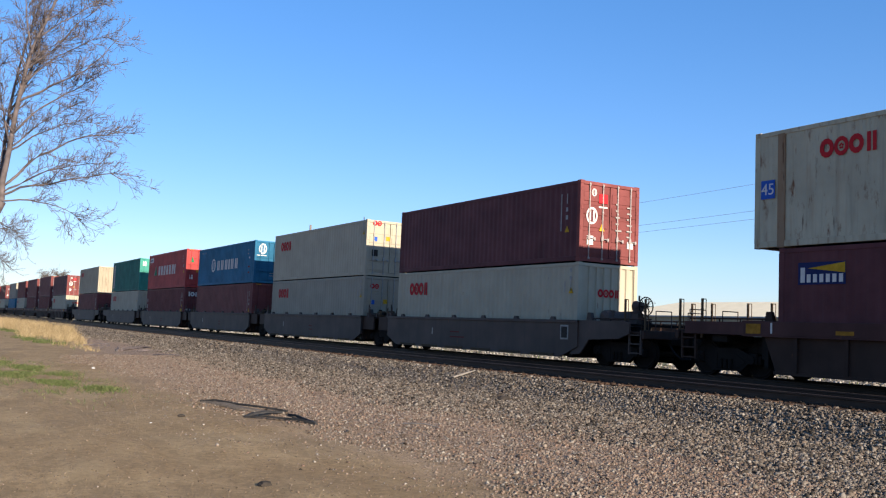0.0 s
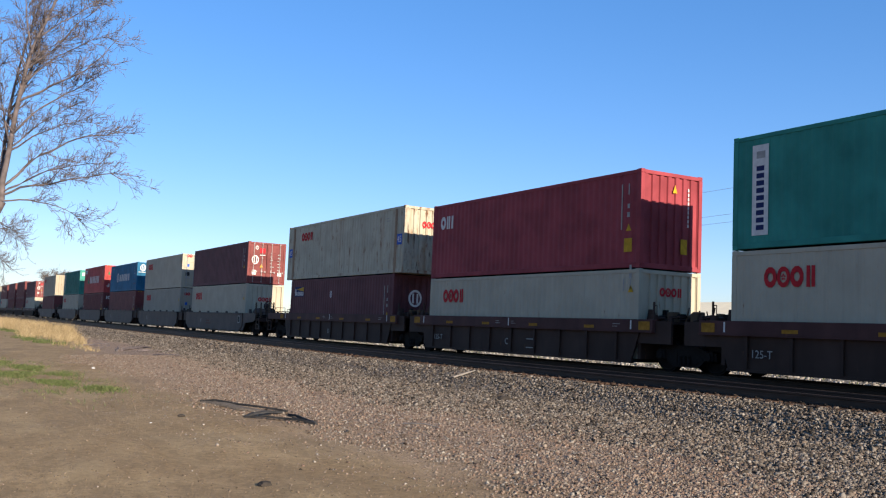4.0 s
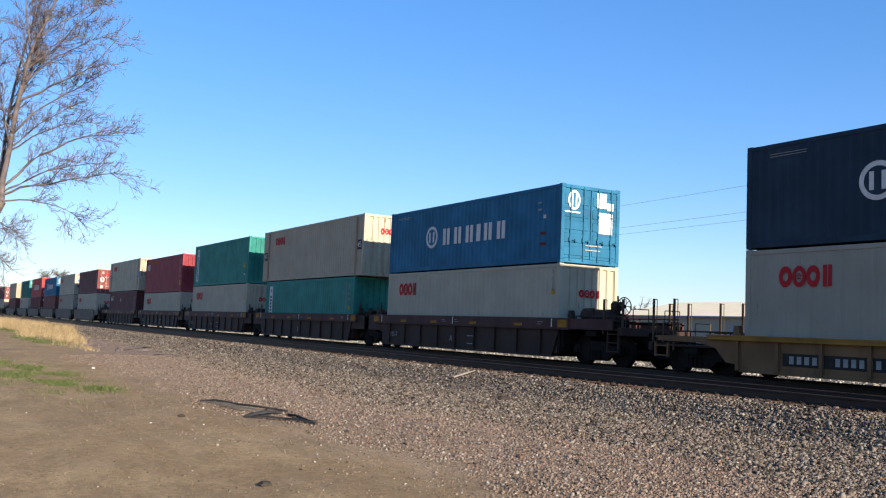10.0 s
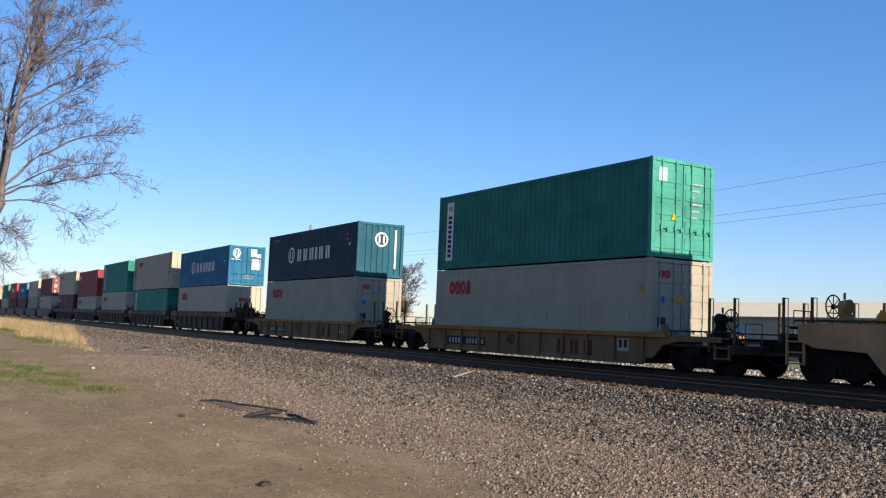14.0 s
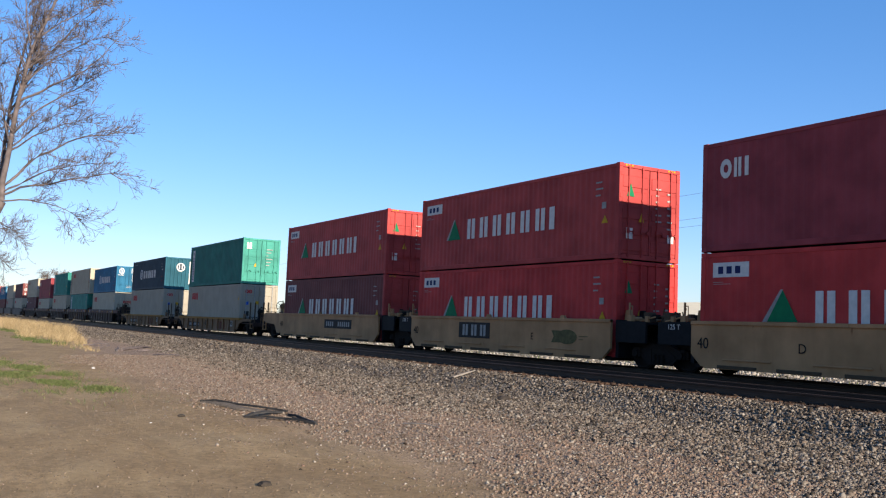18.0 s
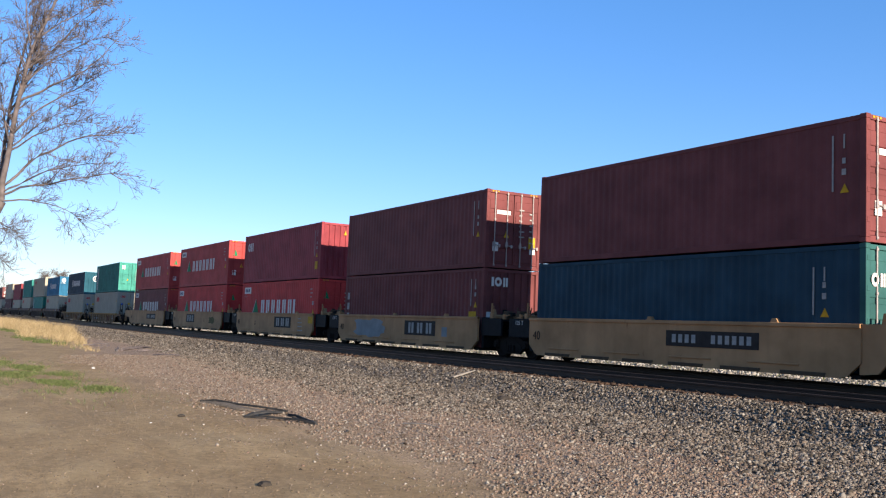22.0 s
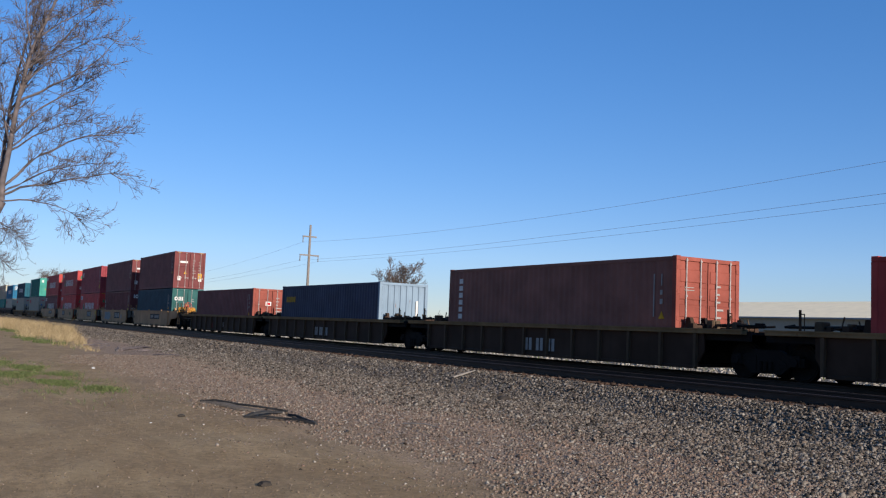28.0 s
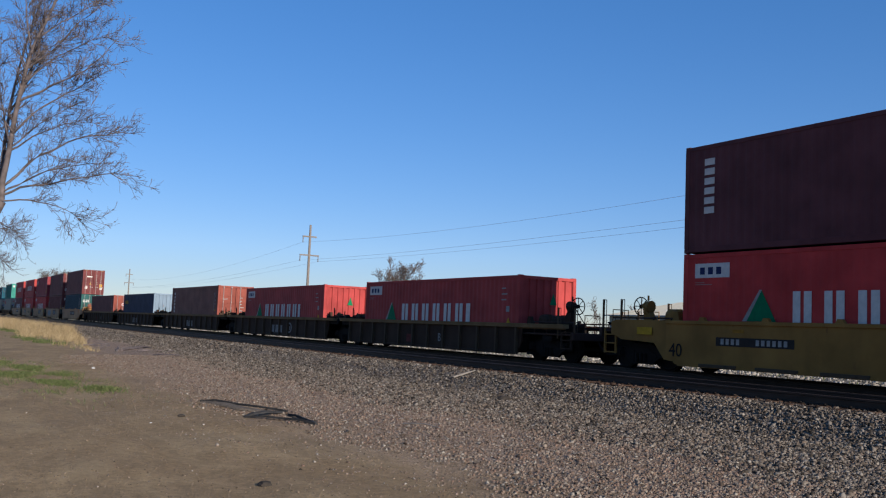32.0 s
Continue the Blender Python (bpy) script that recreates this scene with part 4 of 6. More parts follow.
    for s, e, dd, brk in ((-1, left, dl, brake_left), (1, right, dr, brake_right)):
        if e == "C":
            coupler_end(car, s, M, kind, brk, 9.35, top - 0.05)
            turn = (0, 0, 0 if s > 0 else math.pi)
            put("end_bulkhead", ("end_bulkhead", kind), lambda bm: box(bm, 6.25, 6.37, -1.36, 1.36, 0.3, top - 0.1), IRON, car, (0, 0, 0), "", turn)
            if kind in ("plate", "tan", "yellow"):
                nose = [(6.1, 0.3), (6.55, 0.34), (6.95, 0.78), (8.3, 0.84), (8.75, 1.0), (8.75, top - 0.06), (8.5, top), (6.1, top)]
            elif kind == "ribbed":
                nose = [(6.2, 0.35), (6.5, 0.38), (6.85, 0.72), (7.4, 0.84), (8.95, 0.86), (8.95, top - 0.06), (6.2, top - 0.06)]
            else:
                nose = [(6.2, 1.08 if kind == "sill" else top - 0.16), (8.95, 1.08 if kind == "sill" else top - 0.16), (8.95, top - 0.02), (6.2, top - 0.02)]
            for y in (-1.405, 1.405):
                put("end_side", ("end_side", kind), lambda bm: prism(bm, nose, -0.03, 0.03), T if kind in ("sill", "olive") else M, car, (0, y, 0), "", turn)
            add_bogie(car, s * (7.85 if kind != "olive" else 7.65))
        else:
            joint_end(car, s, dd, M, top, IRON if kind == "olive" else K)
            if s > 0:
                add_bogie(car, dd)
    return car


def car_marks(car, kind, rows):
    """Painted marks on the near side of a car: (kind, x0, x1, z0, z1, material)."""
    face = {"sill": -1.475, "plate": -1.475, "tan": -1.475, "yellow": -1.475, "ribbed": -1.53, "olive": -1.50}[kind]
    for k, x0, x1, z0, z1, m in rows:
        f = face
        if kind == "sill" and z1 < 1.06:
            f = -1.46
        if kind in ("ribbed", "olive") and z1 < 0.95:
            f = -1.43
        stamp(car, k, x0, x1, z0, z1, m, f, "Y")


# ---- marks that come again ----
def pines(H=2.9, low=False):
    """A white plate, a green triangle with a pale flank and seven white blocks."""
    return [("plate", 0.43, 1.62, 2.24, 2.62, WHITE), ("row3", 0.55, 1.4, 2.33, 2.52, NAVYMARK), ("small", 0.45, 1.5, 2.06, 2.16, WHITE),
            ("tri", 2.2, 3.1, 1.12, 1.9, GREENMARK), ("wordttttttb", 3.42, 9.1, 1.1, 1.85, WHITE), ("small", 11.1, 11.75, 1.95, 2.55, WHITE), ("plate", 11.4, 11.6, 1.55, 1.75, GREYMARK), ("tri", 11.4, 11.7, 1.1, 1.35, YELLOWMARK)]


def petals(x=1.09, H=2.9):
    """Three red rings, the second round a flower, and a pair of bars."""
    z = H - 0.92
    return [("wordofot", x - 0.06, x + 1.5, z - 0.03, z + 0.47, REDMARK)]


def idlines(x=11.35, z0=1.2, z1=2.45, m=WHITE):
    return [("plate", x, x + 0.045, z0, z1, GREYMARK), ("plate", x + 0.30, x + 0.34, z1 - 0.33, z1, GREYMARK), ("plate", x + 0.27, x + 0.36, z0 + 0.62, z0 + 0.75, GREYMARK), ("plate", x + 0.26, x + 0.37, z0 + 0.36, z0 + 0.5, GREYMARK), ("tri", x + 0.22, x + 0.45, z0 - 0.05, z0 + 0.16, YELLOWMARK)]


def strip(x=0.63, z0=0.34, z1=2.61):
    """A tall white strip with dark blocks down it."""
    return [("plate", x, x + 0.5, z0, z1, WHITE), ("col9", x + 0.13, x + 0.37, z0 + 0.1, z1 - 0.5, NAVYMARK), ("col1", x + 0.13, x + 0.4, z1 - 0.38, z1 - 0.12, GREYMARK)]


def ringmark():
    """A ring and six white blocks."""
    return [("ring", 3.2, 4.13, 0.9, 1.78, WHITE), ("wordtttbtt", 4.4, 9.1, 0.98, 1.62, WHITE), ("small", 0.73, 2.9, 2.24, 2.36, WHITE), ("small", 10.9, 11.7, 1.78, 2.25, WHITE), ("plate", 11.05, 11.35, 0.95, 1.05, MAROONMARK), ("plate", 11.05, 11.35, 0.6, 0.7, MAROONMARK), ("plate", 11.2, 11.35, 1.5, 1.62, WHITE)]


def doormarks(m=WHITE, logo=None):
    r = [("small", 1.45, 1.85, 1.2, 2.4, m), ("small", 1.92, 2.25, 1.0, 2.3, m), ("plate", 1.95, 2.2, 0.6, 0.85, m), ("tri", 0.78, 1.0, 1.15, 1.42, YELLOWMARK), ("plate", 0.3, 0.55, 0.62, 0.95, m), ("row3", 0.2, 0.55, 2.81, 2.86, YELLOWMARK), ("row3", 1.9, 2.25, 2.81, 2.86, YELLOWMARK)]
    if logo:
        r += logo
    return r


OOEND = [("wordofot", 0.8, 1.7, 1.82, 2.08, REDMARK)]
BIG = 2.9
STD = 2.59


def white_box(color="white", H=BIG, door=False, extra=(), label="off-white shipping container with red marks set in a rail well", endcolor=None):
    return container(label, color, H=H, door=door, corr=0.018, marks=petals(1.09, H) + idlines(11.5, 1.95, 2.3, GREYMARK) + list(extra), ends=(OOEND if not door else [("wordof", 0.3, 0.75, 2.32, 2.55, REDMARK), ("plate", 1.0, 1.2, 1.65, 1.85, YELLOWMARK), ("plate", 0.4, 0.55, 1.6, 1.8, BLUEMARK), ("plate", 0.3, 0.6, 0.9, 1.2, DARKMARK)]), endcolor=endcolor)


def long_box(color, rust):
    return container(("rust-streaked cream" if rust else "dusty cream-grey") + " extra-long shipping container with red marks, overhanging the box below", color, L=13.716, corr=0.018, door=False,
                     marks=[("wordofot", 1.9, 3.45, 2.02, 2.46, REDMARK), ("plate", 13.06, 13.5, 1.22, 1.68, BLUEMARK if rust else DARKMARK), ("no45", 13.1, 13.46, 1.28, 1.60, WHITE), ("plate", 0.2, 0.62, 1.22, 1.68, BLUEMARK if rust else DARKMARK), ("no45", 0.24, 0.58, 1.28, 1.60, WHITE), ("small", 12.0, 12.7, 2.3, 2.55, GREYMARK)],
                     ends=[("wordofot", 0.85, 1.75, 1.98, 2.27, REDMARK)], endcolor="rustend" if rust else "rusty")


def lot(kind):
    """A loaded box by name."""
    c = container
    if kind == "white":
        return white_box()
    if kind == "whitedoor":
        return white_box("grey", door=True)
    if kind == "whitestd":
        return white_box("white", H=STD, door=True)
    if kind == "whitelow":
        return white_box("white", H=STD)
    if kind == "long_rust":
        return long_box("rusty", True)
    if kind == "long_cream":
        return long_box("cream", False)
    if kind == "cream":
        return c("cream shipping container stacked on a brown one", "cream", door=False, corr=0.018, marks=petals(1.1))
    if kind == "beacon":
        return c("dark brown shipping container with a blue and yellow plate", "brown", door=False, marks=[("plate", 0.57, 1.85, 2.0, 2.52, NAVYMARK), ("beam", 0.85, 1.84, 2.26, 2.5, YELLOWMARK), ("row6", 0.78, 1.82, 2.05, 2.24, WHITE), ("row1", 0.6, 0.8, 2.05, 2.4, WHITE), ("ring", 5.3, 5.55, 1.9, 2.25, WHITE)] + idlines(11.3, 1.1, 2.4), ends=[("ring", 0.75, 1.4, 1.5, 2.25, WHITE)])
    if kind == "red_cai":
        return c("dark red corrugated shipping container with three white marks", "crimson", door=False, marks=[("wordotb", 0.62, 1.6, 1.9, 2.4, WHITE), ("plate", 11.5, 11.84, 0.48, 0.88, YELLOWMARK)] + idlines(11.35, 1.15, 2.5), ends=[("tri", 1.25, 1.42, 2.3, 2.55, YELLOWMARK), ("col9", 1.85, 1.9, 1.3, 2.5, WHITE), ("plate", 1.6, 1.85, 0.5, 0.95, YELLOWMARK)])
    if kind == "green":
        return c("green shipping container with a tall white strip", "green", door=False, corr=0.018, marks=strip() + [("tri", 11.3, 11.6, 1.0, 1.25, YELLOWMARK), ("plate", 11.5, 11.6, 0.5, 0.6, WHITE)], ends=[("tri", 1.25, 1.4, 1.9, 2.1, YELLOWMARK)])
    if kind == "green_low":
        return c("green shipping container with a white strip, low in its well", "green", door=False, marks=strip() + idlines(11.3, 1.4, 2.6), ends=[])
    if kind == "green_door":
        return c("dark green shipping container with sunlit-pale doors and a white strip", "darkgreen", door=True, corr=0.018, marks=strip(), ends=[("plate", 0.25, 0.55, 2.2, 2.6, WHITE), ("tri", 0.75, 0.95, 1.1, 1.35, YELLOWMARK), ("small", 1.5, 2.2, 1.2, 2.4, WHITE)], endcolor="sungreen")
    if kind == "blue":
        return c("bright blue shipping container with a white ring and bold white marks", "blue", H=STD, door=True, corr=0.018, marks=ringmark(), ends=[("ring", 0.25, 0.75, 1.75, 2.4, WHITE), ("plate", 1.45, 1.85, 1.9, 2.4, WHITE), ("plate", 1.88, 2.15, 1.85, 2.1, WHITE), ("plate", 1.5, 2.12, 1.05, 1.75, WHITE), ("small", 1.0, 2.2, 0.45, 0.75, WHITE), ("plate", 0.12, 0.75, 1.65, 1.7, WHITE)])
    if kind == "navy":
        return c("dark navy shipping container with sunlit-teal end and white ring", "navy", H=STD, door=False, corr=0.018, marks=ringmark(), ends=[("ring", 0.9, 1.6, 1.45, 2.15, WHITE), ("plate", 1.95, 2.05, 0.45, 2.3, WHITE)], endcolor="sunnavy")
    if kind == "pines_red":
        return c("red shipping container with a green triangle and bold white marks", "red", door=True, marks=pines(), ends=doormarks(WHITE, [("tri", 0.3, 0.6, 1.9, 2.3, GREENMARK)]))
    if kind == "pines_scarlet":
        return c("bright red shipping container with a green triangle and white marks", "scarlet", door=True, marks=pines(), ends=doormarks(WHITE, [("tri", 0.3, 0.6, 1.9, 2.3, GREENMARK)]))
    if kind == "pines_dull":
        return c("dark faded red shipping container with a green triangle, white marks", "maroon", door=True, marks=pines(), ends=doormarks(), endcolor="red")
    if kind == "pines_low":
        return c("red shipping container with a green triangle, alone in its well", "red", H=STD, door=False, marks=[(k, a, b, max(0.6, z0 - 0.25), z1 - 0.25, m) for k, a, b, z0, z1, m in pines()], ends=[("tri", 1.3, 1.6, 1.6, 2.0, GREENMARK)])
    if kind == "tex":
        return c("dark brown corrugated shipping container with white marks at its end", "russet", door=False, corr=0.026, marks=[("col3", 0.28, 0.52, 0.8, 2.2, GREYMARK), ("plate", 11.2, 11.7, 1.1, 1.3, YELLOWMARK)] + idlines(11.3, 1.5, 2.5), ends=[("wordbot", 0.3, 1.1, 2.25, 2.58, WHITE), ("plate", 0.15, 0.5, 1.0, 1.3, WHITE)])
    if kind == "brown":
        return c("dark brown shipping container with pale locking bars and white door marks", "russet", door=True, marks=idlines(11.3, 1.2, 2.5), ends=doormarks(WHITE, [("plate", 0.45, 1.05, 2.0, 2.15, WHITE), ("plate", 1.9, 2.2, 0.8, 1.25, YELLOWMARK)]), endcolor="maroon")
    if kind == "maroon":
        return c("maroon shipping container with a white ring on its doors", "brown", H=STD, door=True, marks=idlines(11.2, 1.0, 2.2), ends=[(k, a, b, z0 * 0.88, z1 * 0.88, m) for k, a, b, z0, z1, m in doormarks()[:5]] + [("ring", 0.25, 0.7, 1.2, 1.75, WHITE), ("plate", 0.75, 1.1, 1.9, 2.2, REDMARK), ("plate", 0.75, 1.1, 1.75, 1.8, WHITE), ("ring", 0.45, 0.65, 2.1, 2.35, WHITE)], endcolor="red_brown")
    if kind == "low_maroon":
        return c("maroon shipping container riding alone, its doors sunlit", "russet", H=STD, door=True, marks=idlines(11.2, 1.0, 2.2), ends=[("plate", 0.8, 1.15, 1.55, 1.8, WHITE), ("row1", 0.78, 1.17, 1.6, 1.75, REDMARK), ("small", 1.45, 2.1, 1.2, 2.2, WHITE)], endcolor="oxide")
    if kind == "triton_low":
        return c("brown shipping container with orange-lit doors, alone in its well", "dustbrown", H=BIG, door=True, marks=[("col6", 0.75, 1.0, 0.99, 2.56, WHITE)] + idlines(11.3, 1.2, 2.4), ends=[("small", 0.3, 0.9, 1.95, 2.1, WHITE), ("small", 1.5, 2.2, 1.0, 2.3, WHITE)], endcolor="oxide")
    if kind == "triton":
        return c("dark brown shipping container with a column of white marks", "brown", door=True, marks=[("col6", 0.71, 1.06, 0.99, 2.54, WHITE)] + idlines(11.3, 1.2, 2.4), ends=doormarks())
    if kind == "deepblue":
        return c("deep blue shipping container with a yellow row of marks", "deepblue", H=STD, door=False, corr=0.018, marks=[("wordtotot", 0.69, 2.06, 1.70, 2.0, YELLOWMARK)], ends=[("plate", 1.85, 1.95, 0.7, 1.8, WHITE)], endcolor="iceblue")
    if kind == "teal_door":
        return c("teal corrugated shipping container with white marks on its doors", "teal", door=True, corr=0.018, marks=idlines(10.8, 1.3, 2.4), ends=[("wordotb", 0.18, 0.85, 1.95, 2.25, WHITE), ("small", 1.5, 2.25, 1.9, 2.2, WHITE)], endcolor="sunteal")
    if kind == "blue_low":
        return c("blue shipping container low in a rail well", "blue", door=False, marks=[])
    return c("brown shipping container low in a rail well", "maroon", door=True, marks=idlines(11.3, 1.2, 2.4), ends=doormarks())


LABEL = {"sill": "dark brown articulated well car with maroon top sill, yellow dashes", "plate": "dark umber smooth-sided articulated well car", "tan": "tan smooth-sided articulated well car with black ends",
         "yellow": "yellow smooth-sided well car", "ribbed": "tan ribbed well car with a yellow top sill", "olive": "black and olive ribbed well car with an ochre top sill"}
SILLMARKS = [("plate", -0.13, -0.08, 1.13, 1.39, WHITE), ("plate", 6.05, 6.1, 1.13, 1.39, WHITE), ("plate", -6.1, -6.05, 1.13, 1.39, WHITE)] + [("plate", x, x + 0.46, 1.14, 1.23, WORNYELLOW) for x in (-4.3, -1.78, 1.1, 3.98)] + [("plate", 6.4, 6.85, 1.12, 1.36, WORNYELLOW), ("plate", -6.85, -6.4, 1.12, 1.36, WORNYELLOW), ("small", -0.9, -0.25, 1.2, 1.34, GREYMARK), ("small", 0.05, 0.5, 1.2, 1.34, GREYMARK), ("small", 5.3, 5.9, 1.2, 1.34, GREYMARK)]
LOGO = [("plate", 0.55, 3.1, 0.62, 1.2, DARKMARK), ("wordttt", 0.75, 2.95, 0.70, 1.12, GREYMARK)]
PLATE = [("plate", 0.22, 3.39, 0.72, 1.14, DARKMARK), ("row4", 0.4, 1.35, 0.82, 1.04, GREYMARK), ("row6", 1.8, 3.2, 0.82, 1.04, GREYMARK)]
N40 = [("no40", -6.0, -5.45, 0.66, 0.98, BLACK)]
MARKS = {
    "sill": SILLMARKS, "sill_t": SILLMARKS + [("no125-T", -5.3, -4.5, 0.5, 0.72, GREYMARK), ("plate", 0.95, 1.34, 0.41, 0.44, GREYMARK), ("plate", 0.95, 1.34, 0.69, 0.72, GREYMARK)],
    "plate": [("plate", -3.4, -3.33, 0.7, 0.95, GREYMARK), ("small", 0.3, 1.8, 0.6, 0.95, MAROONMARK)],
    "plate_end": [("plate", -2.6, -2.53, 0.7, 0.95, GREYMARK), ("small", -1.2, 1.0, 0.62, 1.0, MAROONMARK), ("plate", 5.6, 6.0, 0.75, 1.2, GREYMARK), ("col1", 5.65, 5.95, 0.72, 1.23, DARKMARK)],
    "tan_buff": LOGO + N40 + [("blot", -4.25, -1.35, 0.45, 1.2, BUFF), ("plate", 3.6, 4.0, 0.62, 0.98, BUFF)], "tan_plate": PLATE + N40, "tan_logo": [("plate", -2.4, -0.3, 0.64, 1.2, DARKMARK), ("wordttt", -2.25, -0.45, 0.72, 1.12, GREYMARK)] + N40 + [("noE", 2.1, 2.4, 0.66, 0.92, BLACK), ("fish", 3.3, 4.6, 0.60, 1.06, FISHMARK), ("small", 4.7, 5.4, 0.75, 0.95, FISHMARK)], "tan_faded": LOGO + N40 + [("noD", -2.8, -2.5, 0.66, 0.92, BLACK), ("small", 4.1, 5.2, 0.5, 1.3, GREYMARK), ("plate", 5.5, 6.1, 0.9, 1.25, YELLOWMARK)],
    "ribbed": [("plate", -4.75, -2.05, 0.38, 0.68, DARKMARK), ("row4", -4.6, -3.75, 0.44, 0.62, GREYMARK), ("row6", -3.35, -2.15, 0.44, 0.62, GREYMARK), ("no40", -0.75, -0.2, 0.44, 0.84, BLACK), ("wordttt", 2.0, 4.0, 0.32, 0.78, MAROONMARK), ("plate", 5.0, 5.5, 0.5, 0.86, GREYMARK), ("row2", 5.03, 5.47, 0.6, 0.83, DARKMARK), ("plate", -2.2, -1.0, 0.95, 1.03, YELLOWMARK), ("plate", 2.2, 3.4, 0.95, 1.03, YELLOWMARK), ("row9", 0.8, 2.1, 0.95, 1.03, DARKMARK)],
    "olive": [("wordttt", -0.75, 1.1, 0.35, 0.75, GREYMARK)], "olive_ring": [("wordttt", -0.75, 1.1, 0.35, 0.75, GREYMARK), ("ring", 1.7, 2.4, 0.35, 0.9, GREYMARK)],
    "olive_b": [("noB", 0.9, 1.3, 0.4, 0.75, GREYMARK), ("plate", -1.6, -1.2, 0.34, 0.66, MAROONMARK)],
    "yellow": [("plate", -4.65, -2.24, 0.78, 1.0, DARKMARK), ("row4", -4.52, -3.85, 0.82, 0.96, GREYMARK), ("row6", -3.4, -2.4, 0.82, 0.96, GREYMARK), ("plate", -4.1, -3.75, 1.12, 1.2, WORNYELLOW), ("no40", -6.35, -5.8, 0.4, 0.8, BLACK), ("plate", -7.6, -7.0, 1.0, 1.2, YELLOWMARK)],
}
# from the front of the train to its rear: x at 16 s, car, near-side marks, forward end, rear end, lower box, upper box
TRAIN = [
    (-451.0, "plate", "plate", "C", "A", "tex", "brown"), (-435.5, "plate", "plate", "A", "C", "white", "cream"),
    (-415.4, "sill", "sill", "C", "A", "white", "brown"), (-399.8, "sill", "sill", "A", "A", "tex", "pines_red"), (-384.2, "sill", "sill", "A", "A", "white", "red_cai"), (-368.6, "sill", "sill", "A", "A", "brown", "pines_scarlet"), (-353.0, "sill", "sill", "A", "C", "white", "brown"),
    (-333.0, "sill", "sill", "C", "A", "blue_low", "whitedoor"), (-317.5, "sill", "sill", "A", "A", "white", "brown"), (-302.0, "sill", "sill", "A", "A", "tex", "brown"), (-286.4, "sill", "sill", "A", "A", "tex", "brown"), (-271.0, "sill", "sill", "A", "C", "white", "maroon"),
    (-248.9, "plate", "plate", "C", "C", "maroon_low", "cream"),
    (-228.7, "plate", "plate", "C", "A", "white", "green_door"), (-212.9, "plate", "plate", "A", "A", "tex", "pines_red"), (-197.2, "plate", "plate", "A", "A", "maroon_low", "blue"), (-181.5, "plate", "plate", "A", "A", "whitedoor", "whitestd"), (-165.9, "plate", "plate_end", "A", "C", "white", "maroon"),
    (-146.0, "sill", "sill", "C", "A", "beacon", "long_rust"), (-130.57, "sill", "sill_t", "A", "A", "whitelow", "red_cai"), (-114.93, "sill", "sill_t", "A", "A", "white", "green"), (-99.19, "sill", "sill", "A", "A", "green_low", "long_cream"), (-83.48, "sill", "sill_t", "A", "C", "white", "blue"),
    (-63.65, "ribbed", "ribbed", "C", "C", "whitedoor", "navy"), (-43.83, "ribbed", "ribbed", "C", "C", "whitedoor", "green_door"),
    (-23.78, "tan", "tan_plate", "C", "A", "pines_dull", "pines_red"), (-8.41, "tan", "tan_logo", "A", "A", "pines_scarlet", "pines_red"), (7.12, "tan", "tan_faded", "A", "A", "pines_scarlet", "red_cai"), (22.66, "tan", "tan_buff", "A", "A", "tex", "brown"), (38.18, "tan", "tan_plate", "A", "C", "teal_door", "brown"),
    (57.6, "olive", "olive_b", "C", "A", "low_maroon", None), (74.75, "olive", "olive", "A", "A", "deepblue", None), (93.0, "olive", "olive", "A", "A", "triton_low", None), (111.1, "olive", "olive_ring", "A", "A", "pines_low", None), (128.15, "olive", "olive_b", "A", "C", "pines_low", None),
    (148.06, "yellow", "yellow", "C", "C", "pines_scarlet", "triton"),
]


def build_train():
    stock = {}

    def load(name):
        """The first box of a kind is built, the others are copies of it."""
        if name not in stock:
            ob = lot(name)
            stock[name] = ob
            return ob
        return copy_thing(stock[name], pose(0, 0, 0))
    n = len(TRAIN)
    for i, (x, kind, marks, left, right, low, up) in enumerate(TRAIN):
        dl = (x - TRAIN[i - 1][0]) / 2 if i else 7.8
        dr = (TRAIN[i + 1][0] - x) / 2 if i < n - 1 else 7.8
        wheel = REDWHEEL if x == 38.18 else IRON
        car = well_car(kind, LABEL[kind], left, right, dl, dr, IRON if kind == "yellow" or x == -23.78 else None, wheel if right == "C" and kind != "yellow" else None)
        if marks in ("tan_plate", "tan_logo", "tan_faded", "tan_buff") and left == "A":
            lettered("lettering", "125 T", 0.2, WHITE, car, (-6.9, -1.37, 1.22), (radians(90), 0, 0))
        letter = {-146.0: "B", -130.57: "C", -114.93: "D", -99.19: "E", -83.48: "A"}.get(x)
        car_marks(car, kind, MARKS[marks] + ([("no" + letter, -0.4, 0.0, 0.46, 0.70, GREYMARK)] if letter else []))
        RIDERS.append((car, x, 0.0))
        b = load(low)
        RIDERS.append((b, x, 0.30))
        if up:
            RIDERS.append((load(up), x, 0.315 + (STD if low == "whitelow" else BIG)))


build_train()


